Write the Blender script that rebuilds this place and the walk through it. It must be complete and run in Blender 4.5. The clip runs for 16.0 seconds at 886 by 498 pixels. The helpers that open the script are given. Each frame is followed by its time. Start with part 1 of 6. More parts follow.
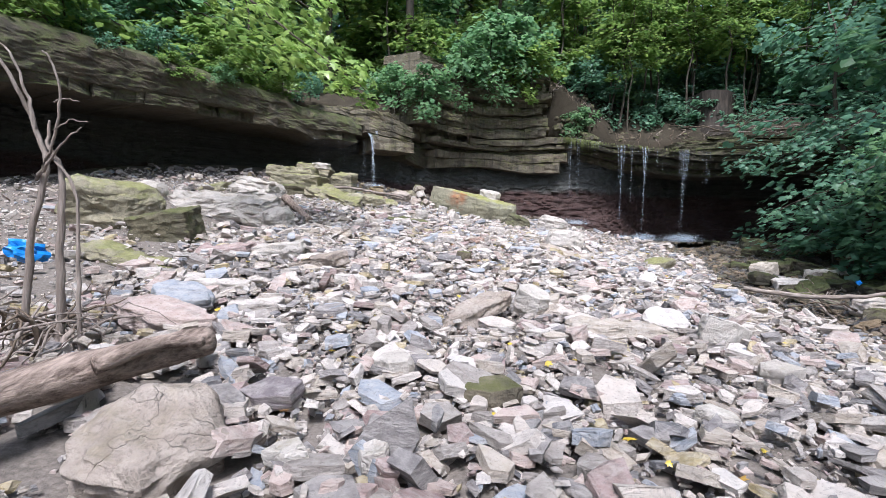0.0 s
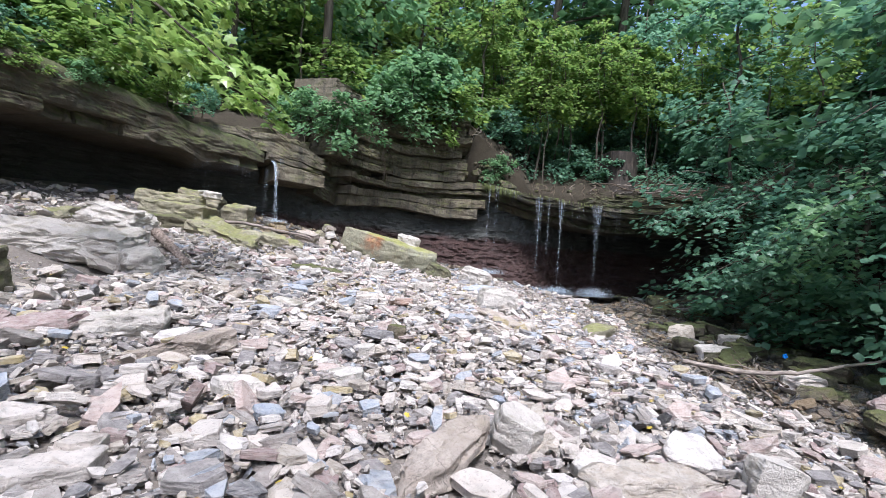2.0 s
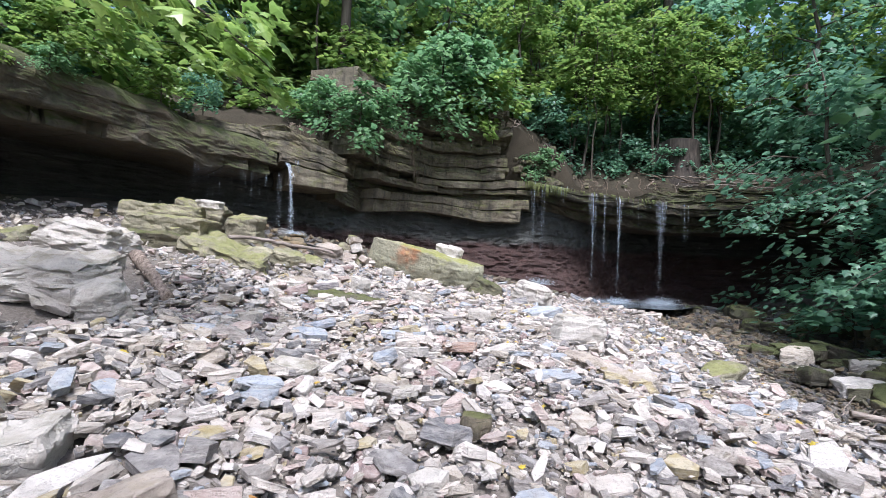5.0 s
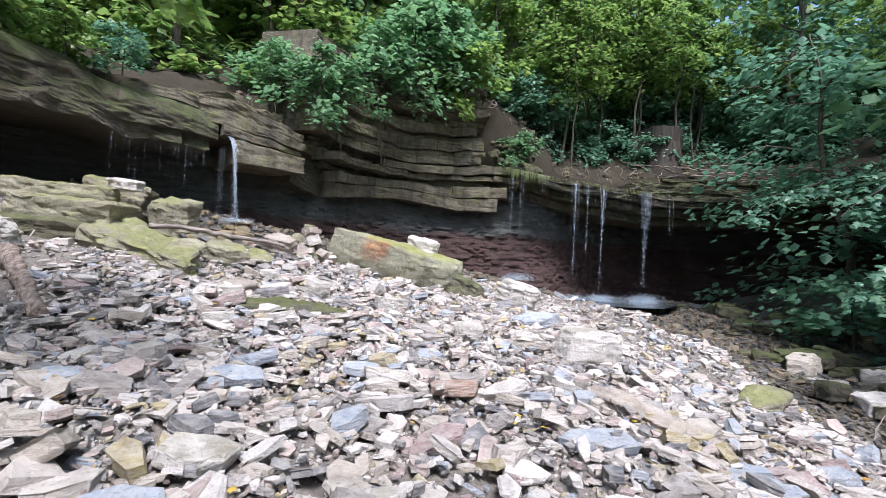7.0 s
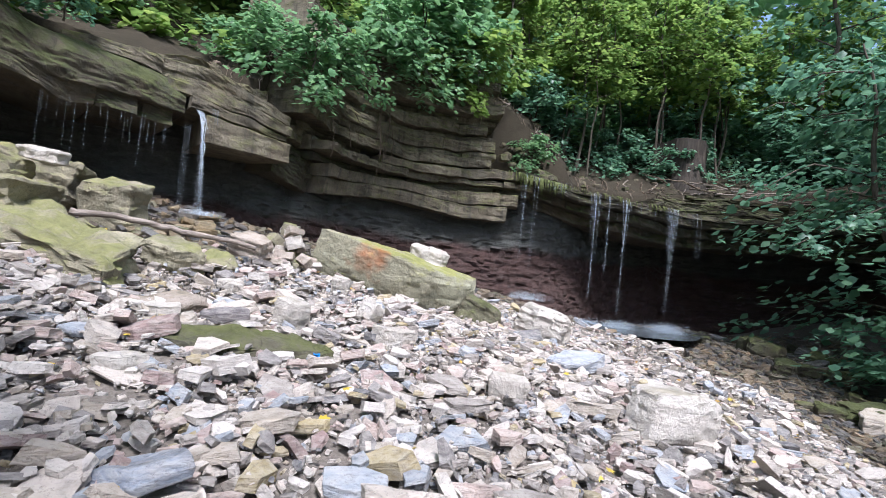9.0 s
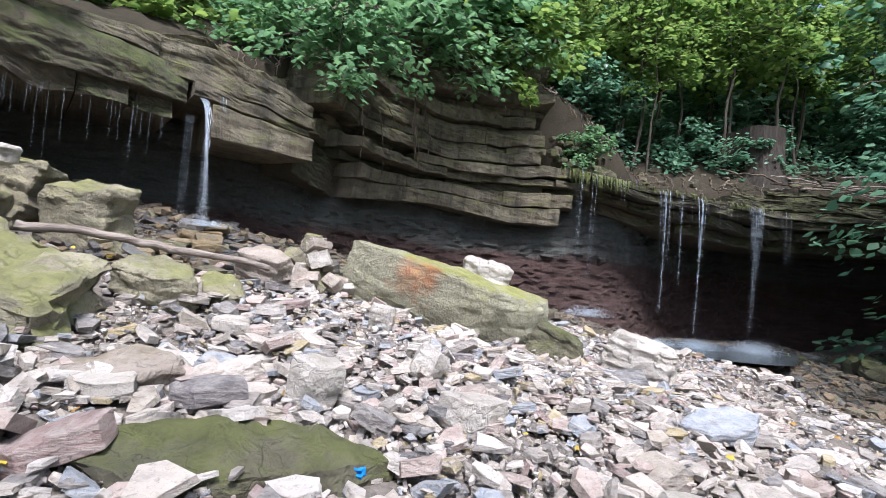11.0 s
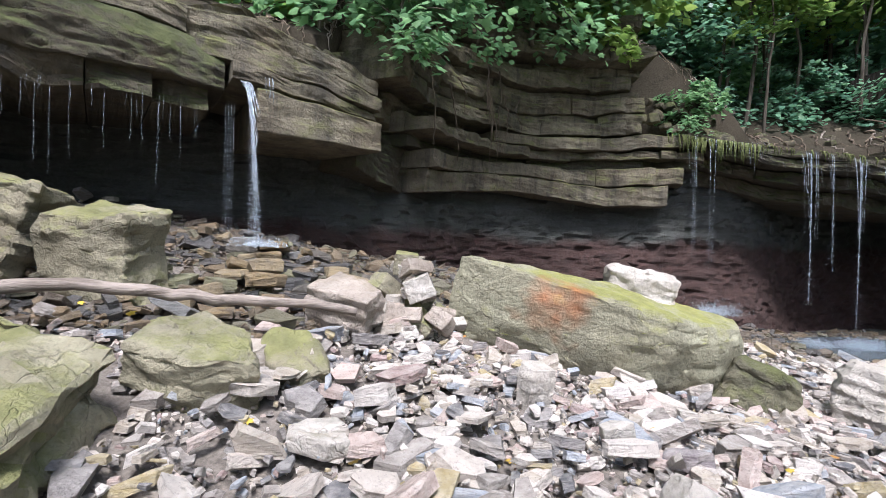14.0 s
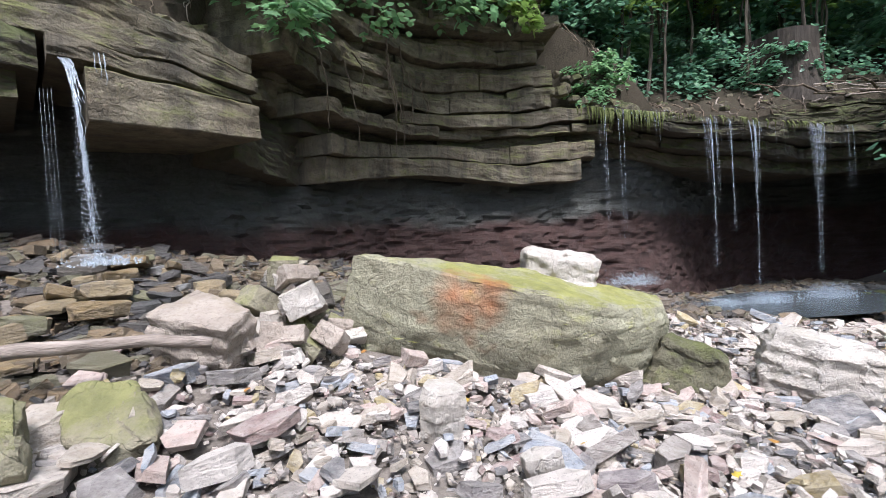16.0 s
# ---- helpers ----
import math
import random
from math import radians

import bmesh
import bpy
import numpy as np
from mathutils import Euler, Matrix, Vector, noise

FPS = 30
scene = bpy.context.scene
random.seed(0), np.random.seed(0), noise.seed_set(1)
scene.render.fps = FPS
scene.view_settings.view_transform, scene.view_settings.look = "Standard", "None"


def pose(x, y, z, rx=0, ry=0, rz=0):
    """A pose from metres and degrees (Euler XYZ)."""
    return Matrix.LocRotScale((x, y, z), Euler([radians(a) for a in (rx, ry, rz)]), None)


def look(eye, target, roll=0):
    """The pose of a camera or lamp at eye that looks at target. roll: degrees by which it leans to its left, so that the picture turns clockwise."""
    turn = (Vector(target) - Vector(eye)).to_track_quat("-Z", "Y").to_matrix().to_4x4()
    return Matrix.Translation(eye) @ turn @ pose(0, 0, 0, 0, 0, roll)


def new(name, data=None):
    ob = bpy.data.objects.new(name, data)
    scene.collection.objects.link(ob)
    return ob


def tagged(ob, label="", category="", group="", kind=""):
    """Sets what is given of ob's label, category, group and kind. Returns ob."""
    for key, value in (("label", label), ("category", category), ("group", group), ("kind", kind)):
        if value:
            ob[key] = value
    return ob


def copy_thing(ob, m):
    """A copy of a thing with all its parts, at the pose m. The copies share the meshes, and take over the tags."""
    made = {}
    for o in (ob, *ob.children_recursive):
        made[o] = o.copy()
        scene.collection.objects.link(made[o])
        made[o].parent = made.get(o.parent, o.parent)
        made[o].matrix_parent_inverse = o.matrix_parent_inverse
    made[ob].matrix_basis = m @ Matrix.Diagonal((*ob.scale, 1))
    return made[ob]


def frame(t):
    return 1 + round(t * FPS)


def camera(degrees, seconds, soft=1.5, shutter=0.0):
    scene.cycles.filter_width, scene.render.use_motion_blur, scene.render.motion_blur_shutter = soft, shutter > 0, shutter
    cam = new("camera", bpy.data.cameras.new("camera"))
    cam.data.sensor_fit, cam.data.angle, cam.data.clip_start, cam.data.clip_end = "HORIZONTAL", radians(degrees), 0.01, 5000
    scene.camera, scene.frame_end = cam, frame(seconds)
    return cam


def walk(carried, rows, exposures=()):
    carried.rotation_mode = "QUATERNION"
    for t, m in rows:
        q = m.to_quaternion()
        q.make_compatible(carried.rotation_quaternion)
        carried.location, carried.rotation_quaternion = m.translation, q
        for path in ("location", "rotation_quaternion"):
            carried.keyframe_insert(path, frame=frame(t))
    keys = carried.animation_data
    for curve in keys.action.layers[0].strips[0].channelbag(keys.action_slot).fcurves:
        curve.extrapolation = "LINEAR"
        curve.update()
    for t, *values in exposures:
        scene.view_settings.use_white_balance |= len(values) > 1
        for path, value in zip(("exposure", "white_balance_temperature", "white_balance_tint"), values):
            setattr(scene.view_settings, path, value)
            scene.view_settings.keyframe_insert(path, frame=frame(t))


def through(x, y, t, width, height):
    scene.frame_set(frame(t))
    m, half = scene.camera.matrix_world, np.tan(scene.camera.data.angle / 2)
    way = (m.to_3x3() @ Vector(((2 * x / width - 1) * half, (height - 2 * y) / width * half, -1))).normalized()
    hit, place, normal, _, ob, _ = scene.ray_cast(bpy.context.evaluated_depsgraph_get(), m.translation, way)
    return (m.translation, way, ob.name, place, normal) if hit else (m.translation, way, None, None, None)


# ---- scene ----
cam = camera(86.6, 16.0, 0.85)
METRES, EYE, TILT, LEAN, TURN = 12.65, 1.45, -4.25, -1.75, 0.0
ROWS = [
    (0.0, 0.0, 0.0, 0.0, 0.0, 0.0, -0.0),
    (0.5, -0.0219, 0.0377, 0.0128, -1.62, 0.54, -1.03),
    (1.0, -0.0251, 0.0677, 0.0195, -3.84, 1.36, -1.85),
    (1.5, -0.0243, 0.0976, 0.0275, -6.31, 3.26, -1.82),
    (2.0, -0.0287, 0.1304, 0.0352, -12.21, 4.62, -2.22),
    (2.5, -0.0268, 0.1585, 0.0358, -15.09, 5.09, -2.37),
    (3.0, -0.0207, 0.1864, 0.0426, -13.89, 4.8, -3.22),
    (3.5, -0.0253, 0.2208, 0.0491, -11.42, 4.95, -2.5),
    (4.0, -0.0365, 0.256, 0.0561, -9.87, 4.69, -1.28),
    (6.5, -0.036, 0.4133, 0.0814, -8.95, 5.34, -0.52),
    (7.0, -0.0342, 0.4472, 0.0868, -13.73, 3.46, -1.0),
    (7.5, -0.0262, 0.4886, 0.0871, -16.58, 3.0, -0.82),
    (8.0, -0.0289, 0.5284, 0.0908, -17.5, 3.05, -0.81),
    (8.5, -0.0327, 0.5577, 0.0956, -18.59, 3.19, -2.78),
    (9.0, -0.0323, 0.5967, 0.0993, -15.56, 4.63, -3.93),
    (11.5, -0.0388, 0.7672, 0.1212, -12.5, 5.02, -3.18),
    (12.0, -0.0384, 0.7922, 0.1217, -12.31, 3.21, -1.97),
    (12.5, -0.0499, 0.8125, 0.1232, -8.5, 2.57, -0.55),
    (13.0, -0.0671, 0.8387, 0.1385, -6.52, 2.62, -1.03),
    (13.5, -0.0731, 0.8668, 0.1419, -7.11, 1.96, -0.29),
    (14.0, -0.0796, 0.8864, 0.152, -6.84, 2.9, 0.14),
    (14.5, -0.0858, 0.91, 0.1566, -8.47, 3.64, -1.21),
    (15.0, -0.0823, 0.9214, 0.1566, -9.67, 2.94, 1.39),
    (15.5, -0.0565, 0.93, 0.1552, -11.87, 2.34, 5.28),
    (16.0, -0.0478, 0.9341, 0.158, -15.16, 0.96, 5.58),
]
walk(cam, [(t, pose(0, 0, EYE, TILT, LEAN, TURN) @ pose(METRES * x, METRES * y, METRES * z, 90 + pitch, roll, yaw)) for t, x, y, z, yaw, pitch, roll in ROWS],
     [(0.0, 0.92, 5800, 15), (2.5, 0.98, 5750, 15), (6.5, 1.02, 5750, 15), (12.0, 1.1, 5850, 15), (16.0, 1.14, 5900, 15)])

# ---- world, sun ----
world = bpy.data.worlds.new("sky")
scene.world = world
world.use_nodes = True
SUN_ELEV, SUN_AZ = 60.0, 182.0
_n = world.node_tree.nodes
_sky = _n.new("ShaderNodeTexSky")
_sky.sky_type, _sky.sun_disc = "NISHITA", False
_sky.sun_elevation, _sky.sun_rotation = radians(SUN_ELEV), radians(SUN_AZ)
_sky.air_density, _sky.dust_density = 1.0, 3.0
world.node_tree.links.new(_sky.outputs[0], _n["Background"].inputs[0])
_n["Background"].inputs[1].default_value = 0.15
sun = new("sun", bpy.data.lights.new("sun", "SUN"))
sun.data.energy, sun.data.angle, sun.data.color = 3.0, radians(14), (1.0, 0.98, 0.95)
sun.matrix_world = look((0, 0, 30), (0 - math.sin(radians(SUN_AZ)) * math.cos(radians(SUN_ELEV)), 0 - math.cos(radians(SUN_AZ)) * math.cos(radians(SUN_ELEV)), 30 - math.sin(radians(SUN_ELEV))))

# ---- materials ----


class Nodes:
    """A short way to write a node material."""

    def __init__(self, name):
        self.mat = bpy.data.materials.new(name)
        self.mat.use_nodes = True
        self.tree = self.mat.node_tree
        self.bsdf = self.tree.nodes["Principled BSDF"]
        self.out = self.tree.nodes["Material Output"]

    def add(self, kind, **values):
        n = self.tree.nodes.new(kind)
        for k, v in values.items():
            n.inputs[k.replace("_", " ")].default_value = v
        return n

    def link(self, a, b):
        self.tree.links.new(a, b)

    def coords(self, scale=(1, 1, 1), kind="Object"):
        tc = self.tree.nodes.new("ShaderNodeTexCoord")
        mp = self.tree.nodes.new("ShaderNodeMapping")
        mp.inputs["Scale"].default_value = scale
        if kind == "World":
            g = self.tree.nodes.new("ShaderNodeNewGeometry")
            self.link(g.outputs["Position"], mp.inputs[0])
        else:
            self.link(tc.outputs[kind], mp.inputs[0])
        return mp.outputs[0]

    def noise(self, vec, scale, detail=5, rough=0.6):
        n = self.add("ShaderNodeTexNoise", Scale=scale, Detail=detail, Roughness=rough)
        self.link(vec, n.inputs["Vector"])
        return n.outputs["Fac"]

    def ramp(self, fac, stops, constant=False):
        n = self.tree.nodes.new("ShaderNodeValToRGB")
        r = n.color_ramp
        if constant:
            r.interpolation = "CONSTANT"
        while len(r.elements) < len(stops):
            r.elements.new(0.5)
        for e, (p, c) in zip(r.elements, stops):
            e.position, e.color = p, (*c, 1) if len(c) == 3 else c
        self.link(fac, n.inputs[0])
        return n.outputs[0]

    def mix(self, fac, a, b, blend="MIX"):
        n = self.tree.nodes.new("ShaderNodeMix")
        n.data_type, n.blend_type = "RGBA", blend
        for sock, v in ((n.inputs[0], fac), (n.inputs[6], a), (n.inputs[7], b)):
            if isinstance(v, (int, float)):
                sock.default_value = v
            elif isinstance(v, tuple):
                sock.default_value = (*v, 1)
            else:
                self.link(v, sock)
        return n.outputs[2]

    def math(self, op, a, b):
        n = self.tree.nodes.new("ShaderNodeMath")
        n.operation = op
        for sock, v in ((n.inputs[0], a), (n.inputs[1], b)):
            if isinstance(v, (int, float)):
                sock.default_value = v
            else:
                self.link(v, sock)
        return n.outputs[0]

    def up(self):
        g = self.tree.nodes.new("ShaderNodeNewGeometry")
        x = self.tree.nodes.new("ShaderNodeSeparateXYZ")
        self.link(g.outputs["Normal"], x.inputs[0])
        return x.outputs[2]

    def height(self):
        g = self.tree.nodes.new("ShaderNodeNewGeometry")
        x = self.tree.nodes.new("ShaderNodeSeparateXYZ")
        self.link(g.outputs["Position"], x.inputs[0])
        return x.outputs[2]

    def island(self):
        return self.tree.nodes.new("ShaderNodeNewGeometry").outputs["Random Per Island"]

    def per_object(self):
        return self.tree.nodes.new("ShaderNodeObjectInfo").outputs["Random"]

    def finish(self, color, rough=0.9, bump=None, strength=0.4, distance=0.02, spec=0.3):
        if isinstance(color, tuple):
            self.bsdf.inputs["Base Color"].default_value = (*color, 1)
        else:
            self.link(color, self.bsdf.inputs["Base Color"])
        if isinstance(rough, (int, float)):
            self.bsdf.inputs["Roughness"].default_value = rough
        else:
            self.link(rough, self.bsdf.inputs["Roughness"])
        self.bsdf.inputs["Specular IOR Level"].default_value = spec
        if bump is not None:
            b = self.add("ShaderNodeBump", Strength=strength, Distance=distance)
            self.link(bump, b.inputs["Height"])
            self.link(b.outputs[0], self.bsdf.inputs["Normal"])
        return self.mat


STONE_COLOURS = [(0.0, (0.428, 0.367, 0.296)), (0.13, (0.539, 0.473, 0.408)), (0.27, (0.291, 0.257, 0.228)), (0.38, (0.599, 0.547, 0.496)),
                 (0.51, (0.214, 0.196, 0.188)), (0.60, (0.462, 0.359, 0.312)), (0.70, (0.308, 0.335, 0.368)), (0.77, (0.565, 0.506, 0.448)),
                 (0.88, (0.317, 0.224, 0.204)), (0.92, (0.385, 0.310, 0.160)), (0.96, (0.137, 0.135, 0.140))]


def stone_material(name, per_island, colours=STONE_COLOURS, gloss=0.92):
    n = Nodes(name)
    base = n.ramp(n.island() if per_island else n.per_object(), colours, True)
    v = n.coords((1, 1, 1), "World")
    streak = n.noise(n.coords((1, 1, 4), "World"), 9, 6, 0.65)
    fine = n.noise(v, 42, 7, 0.75)
    stain = n.noise(v, 5.5, 5, 0.65)
    base = n.mix(n.ramp(stain, [(0.5, (0, 0, 0)), (0.66, (0.75, 0.75, 0.75))]), base, n.mix(0.55, base, (0.10, 0.085, 0.07)))
    c = n.mix(n.ramp(streak, [(0.38, (0, 0, 0)), (0.62, (0.9, 0.9, 0.9))]), base, n.mix(0.4 if gloss > 0.5 else 0.1, base, (0.68, 0.63, 0.565)))
    c = n.mix(n.ramp(fine, [(0.34, (0.75, 0.75, 0.75)), (0.47, (0, 0, 0))]), c, n.mix(0.6, c, (0.11, 0.09, 0.08)))
    return n.finish(c, gloss, n.math("ADD", n.math("MULTIPLY", streak, 1.5), fine), 0.9, 0.03, 0.25 if gloss > 0.5 else 0.5)


def mossy_material(name, dark, light, moss, amount=0.5, layers=6.0, stain=0.5, grime=1.0):
    """Bedded sandstone: soft bands along the bedding, water stains that run down, lichen, cracks, moss on what faces up."""
    n = Nodes(name)
    v = n.coords((1, 1, 1), "World")
    bands = n.noise(n.coords((0.5, 0.5, layers), "World"), 1.8, 6, 0.6)
    big = n.noise(v, 0.9, 5, 0.6)
    mottle = n.noise(v, 5.5, 6, 0.65)
    fine = n.noise(v, 38, 6, 0.72)
    run = n.noise(n.coords((2.6, 2.6, 0.28), "World"), 1.7, 5, 0.6)
    c = n.mix(n.ramp(n.math("ADD", n.math("MULTIPLY", bands, 0.5), n.math("MULTIPLY", mottle, 0.5)), [(0.34, (0, 0, 0)), (0.66, (1, 1, 1))]), dark, light)
    c = n.mix(n.ramp(big, [(0.40, (0, 0, 0)), (0.62, (0.8, 0.8, 0.8))]), c, n.mix(0.15 + 0.35 * grime, c, (0.11, 0.075, 0.045)))
    c = n.mix(n.ramp(n.per_object(), [(0.0, (0, 0, 0)), (1.0, (0.75 * grime, 0.75 * grime, 0.75 * grime))]), c, n.mix(0.55, c, dark))
    c = n.mix(n.ramp(run, [(0.50, (0, 0, 0)), (0.66, (stain, stain, stain))]), c, n.mix(0.75, c, (0.022, 0.020, 0.016)))
    c = n.mix(n.ramp(run, [(0.30, (0.5 * stain, 0.5 * stain, 0.5 * stain)), (0.42, (0, 0, 0))]), c, n.mix(0.6, c, light))
    c = n.mix(n.ramp(fine, [(0.34, (0.75, 0.75, 0.75)), (0.5, (0, 0, 0))]), c, n.mix(0.15 + 0.40 * grime, c, (0.04, 0.036, 0.03)))
    warp = n.tree.nodes.new("ShaderNodeVectorMath")
    warp.operation = "ADD"
    wn = n.add("ShaderNodeTexNoise", Scale=2.5, Detail=4)
    n.link(v, wn.inputs["Vector"])
    n.link(n.coords((1, 1, 1.8), "World"), warp.inputs[0])
    n.link(wn.outputs["Color"], warp.inputs[1])
    vor = n.add("ShaderNodeTexVoronoi", Scale=1.7)
    vor.feature = "DISTANCE_TO_EDGE"
    n.link(warp.outputs[0], vor.inputs["Vector"])
    crack = n.ramp(vor.outputs["Distance"], [(0.0, (0, 0, 0)), (0.012, (1, 1, 1))])
    c = n.mix(crack, n.mix(0.12 + 0.33 * grime, c, (0.03, 0.027, 0.022)), c)
    patch = n.noise(v, 2.3, 7, 0.72)
    lift = n.math("ADD", n.math("MULTIPLY", n.up(), 0.22), patch)
    c = n.mix(n.ramp(lift, [(0.72 - 0.32 * amount, (0, 0, 0)), (0.86 - 0.26 * amount, (0.85, 0.85, 0.85))]), c, n.mix(n.ramp(mottle, [(0.35, (0, 0, 0)), (0.65, (1, 1, 1))]), n.mix(0.45, moss, (0.025, 0.03, 0.012)), moss))
    height = n.math("ADD", n.math("ADD", n.math("MULTIPLY", mottle, 1.6), n.math("MULTIPLY", crack, 0.25)), n.math("ADD", n.math("MULTIPLY", fine, 0.8), n.math("MULTIPLY", patch, 1.5)))
    return n.finish(c, n.ramp(run, [(0.5, (0.9, 0.9, 0.9)), (0.7, (0.55, 0.55, 0.55))]), height, 0.9, 0.045, 0.3)


M_RUBBLE = stone_material("rubble_stone", True)
M_STONE = stone_material("loose_stone", False)
# Wet stones under the falls; also puts tree shade into the eastern bank's colour.
M_WET_SHADED = stone_material("wet_stone", True, [(0.0, (0.10, 0.075, 0.05)), (0.2, (0.16, 0.12, 0.07)), (0.4, (0.07, 0.065, 0.06)), (0.55, (0.20, 0.14, 0.075)), (0.7, (0.05, 0.05, 0.05)), (0.85, (0.13, 0.12, 0.07))], 0.4)
M_SLATE = stone_material("blue_slate", False, [(0.0, (0.30, 0.335, 0.38)), (0.4, (0.37, 0.40, 0.44)), (0.75, (0.25, 0.285, 0.34))])
M_DARKSLAB = stone_material("dark_slab_stone", False, [(0.0, (0.15, 0.135, 0.14)), (0.5, (0.20, 0.17, 0.175))])
M_RUST = stone_material("rusty_stone", False, [(0.0, (0.42, 0.22, 0.09)), (0.5, (0.34, 0.21, 0.15))])
M_WETSLAB = stone_material("wet_slab_stone", False, [(0.0, (0.14, 0.10, 0.055)), (0.16, (0.22, 0.155, 0.07)), (0.34, (0.085, 0.075, 0.06)), (0.48, (0.26, 0.20, 0.11)), (0.62, (0.06, 0.058, 0.055)), (0.74, (0.17, 0.165, 0.085)), (0.88, (0.20, 0.20, 0.19))], 0.4)
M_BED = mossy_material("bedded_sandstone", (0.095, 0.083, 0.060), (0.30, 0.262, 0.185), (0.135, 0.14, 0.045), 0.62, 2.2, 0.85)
# Mossy beds; shade of recesses and of the tree-covered lip darkens the colour too.
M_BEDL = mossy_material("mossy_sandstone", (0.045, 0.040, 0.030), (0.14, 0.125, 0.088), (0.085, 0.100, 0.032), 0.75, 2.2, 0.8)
M_MOSSROCK = mossy_material("mossy_boulder_stone", (0.23, 0.21, 0.145), (0.47, 0.43, 0.30), (0.28, 0.28, 0.105), 0.5, 3.0, 0.25, 0.6)
M_DARKMOSS = mossy_material("dark_mossy_stone", (0.085, 0.08, 0.055), (0.22, 0.205, 0.13), (0.13, 0.14, 0.045), 0.5, 3.0, 0.3)
M_BEIGE = mossy_material("beige_limestone", (0.33, 0.275, 0.225), (0.58, 0.505, 0.43), (0.42, 0.35, 0.26), 0.1, 4.0, 0.2, 0.6)
M_PALE = mossy_material("pale_limestone", (0.47, 0.42, 0.36), (0.70, 0.655, 0.59), (0.42, 0.37, 0.28), 0.1, 4.0, 0.12, 0.25)


def shale_material():
    n = Nodes("red_shale")
    v = n.coords((1, 1, 1), "World")
    thin = n.noise(n.coords((1.2, 1.2, 9), "World"), 3.0, 8, 0.7)
    big = n.noise(v, 0.7, 4, 0.6)
    fine = n.noise(v, 22, 6, 0.75)
    # Both tones are darkened for damp and for the shade under the overhang.
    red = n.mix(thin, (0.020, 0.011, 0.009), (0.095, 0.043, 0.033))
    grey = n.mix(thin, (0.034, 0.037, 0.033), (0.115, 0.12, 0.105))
    h = n.math("ADD", n.height(), n.math("MULTIPLY", big, 0.9))
    c = n.mix(n.ramp(n.math("MULTIPLY", h, 0.2), [(0.60, (0, 0, 0)), (0.64, (1, 1, 1))]), red, grey)
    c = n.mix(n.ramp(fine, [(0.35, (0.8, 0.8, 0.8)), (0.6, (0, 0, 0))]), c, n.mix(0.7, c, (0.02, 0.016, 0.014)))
    return n.finish(c, n.ramp(big, [(0.4, (0.35, 0.35, 0.35)), (0.6, (0.85, 0.85, 0.85))]), n.math("ADD", thin, fine), 0.9, 0.06, 0.5)


M_SHALE = shale_material()


def soil_material(name, a, b, c3):
    n = Nodes(name)
    v = n.coords((1, 1, 1), "World")
    big, fine = n.noise(v, 1.3, 6, 0.65), n.noise(v, 28, 6, 0.7)
    c = n.mix(n.ramp(big, [(0.35, (0, 0, 0)), (0.65, (1, 1, 1))]), a, b)
    c = n.mix(n.ramp(fine, [(0.4, (0, 0, 0)), (0.7, (1, 1, 1))]), c, c3)
    return n.finish(c, 0.95, n.math("ADD", big, fine), 0.8, 0.04, 0.2)


M_MOSS = soil_material("hanging_moss", (0.075, 0.10, 0.03), (0.12, 0.145, 0.045), (0.16, 0.16, 0.07))
M_GROUND = soil_material("gravel_bed", (0.115, 0.10, 0.084), (0.18, 0.157, 0.133), (0.27, 0.235, 0.20))
# Soil colour halved to carry the shade of the trees above it.
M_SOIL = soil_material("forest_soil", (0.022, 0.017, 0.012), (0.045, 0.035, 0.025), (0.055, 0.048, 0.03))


def wood_material(name, a, b, grain=14.0, run=(1, 1, 0.08)):
    n = Nodes(name)
    g = n.noise(n.coords(run, "Object"), grain, 6, 0.65)
    s = n.noise(n.coords((1, 1, 1), "Object"), 3, 4, 0.6)
    c = n.mix(n.ramp(g, [(0.35, (0, 0, 0)), (0.65, (1, 1, 1))]), a, b)
    c = n.mix(n.ramp(s, [(0.45, (0, 0, 0)), (0.7, (0.6, 0.6, 0.6))]), c, n.mix(0.5, c, (0.08, 0.06, 0.045)))
    return n.finish(c, 0.85, g, 1.0, 0.03, 0.25)


M_BARK = wood_material("tree_bark", (0.045, 0.037, 0.028), (0.13, 0.11, 0.085), 18)
M_DRIFT = wood_material("grey_driftwood", (0.15, 0.122, 0.10), (0.36, 0.305, 0.26), 18)
M_DRIFTLOG = wood_material("grey_driftwood_branch", (0.15, 0.122, 0.10), (0.36, 0.305, 0.26), 22, (0.1, 0.5, 1))
M_LOG = wood_material("weathered_log", (0.085, 0.06, 0.046), (0.40, 0.315, 0.255), 26, (1, 0.1, 1))
M_ROOT = wood_material("root_bark", (0.07, 0.05, 0.038), (0.18, 0.14, 0.10), 18)


def leaf_material(name, colours, through=0.4):
    n = Nodes(name)
    c = n.ramp(n.island(), colours)
    v = n.noise(n.coords((1, 1, 1), "World"), 0.8, 3, 0.5)
    c = n.mix(n.ramp(v, [(0.35, (0, 0, 0)), (0.65, (0.6, 0.6, 0.6))]), c, n.mix(0.5, c, colours[-1][1]))
    n.finish(c, 0.38, None, spec=0.6)
    t = n.add("ShaderNodeBsdfTranslucent")
    n.link(c, t.inputs[0])
    m = n.tree.nodes.new("ShaderNodeMixShader")
    m.inputs[0].default_value = through
    n.link(n.bsdf.outputs[0], m.inputs[1])
    n.link(t.outputs[0], m.inputs[2])
    n.link(m.outputs[0], n.out.inputs[0])
    return n.mat


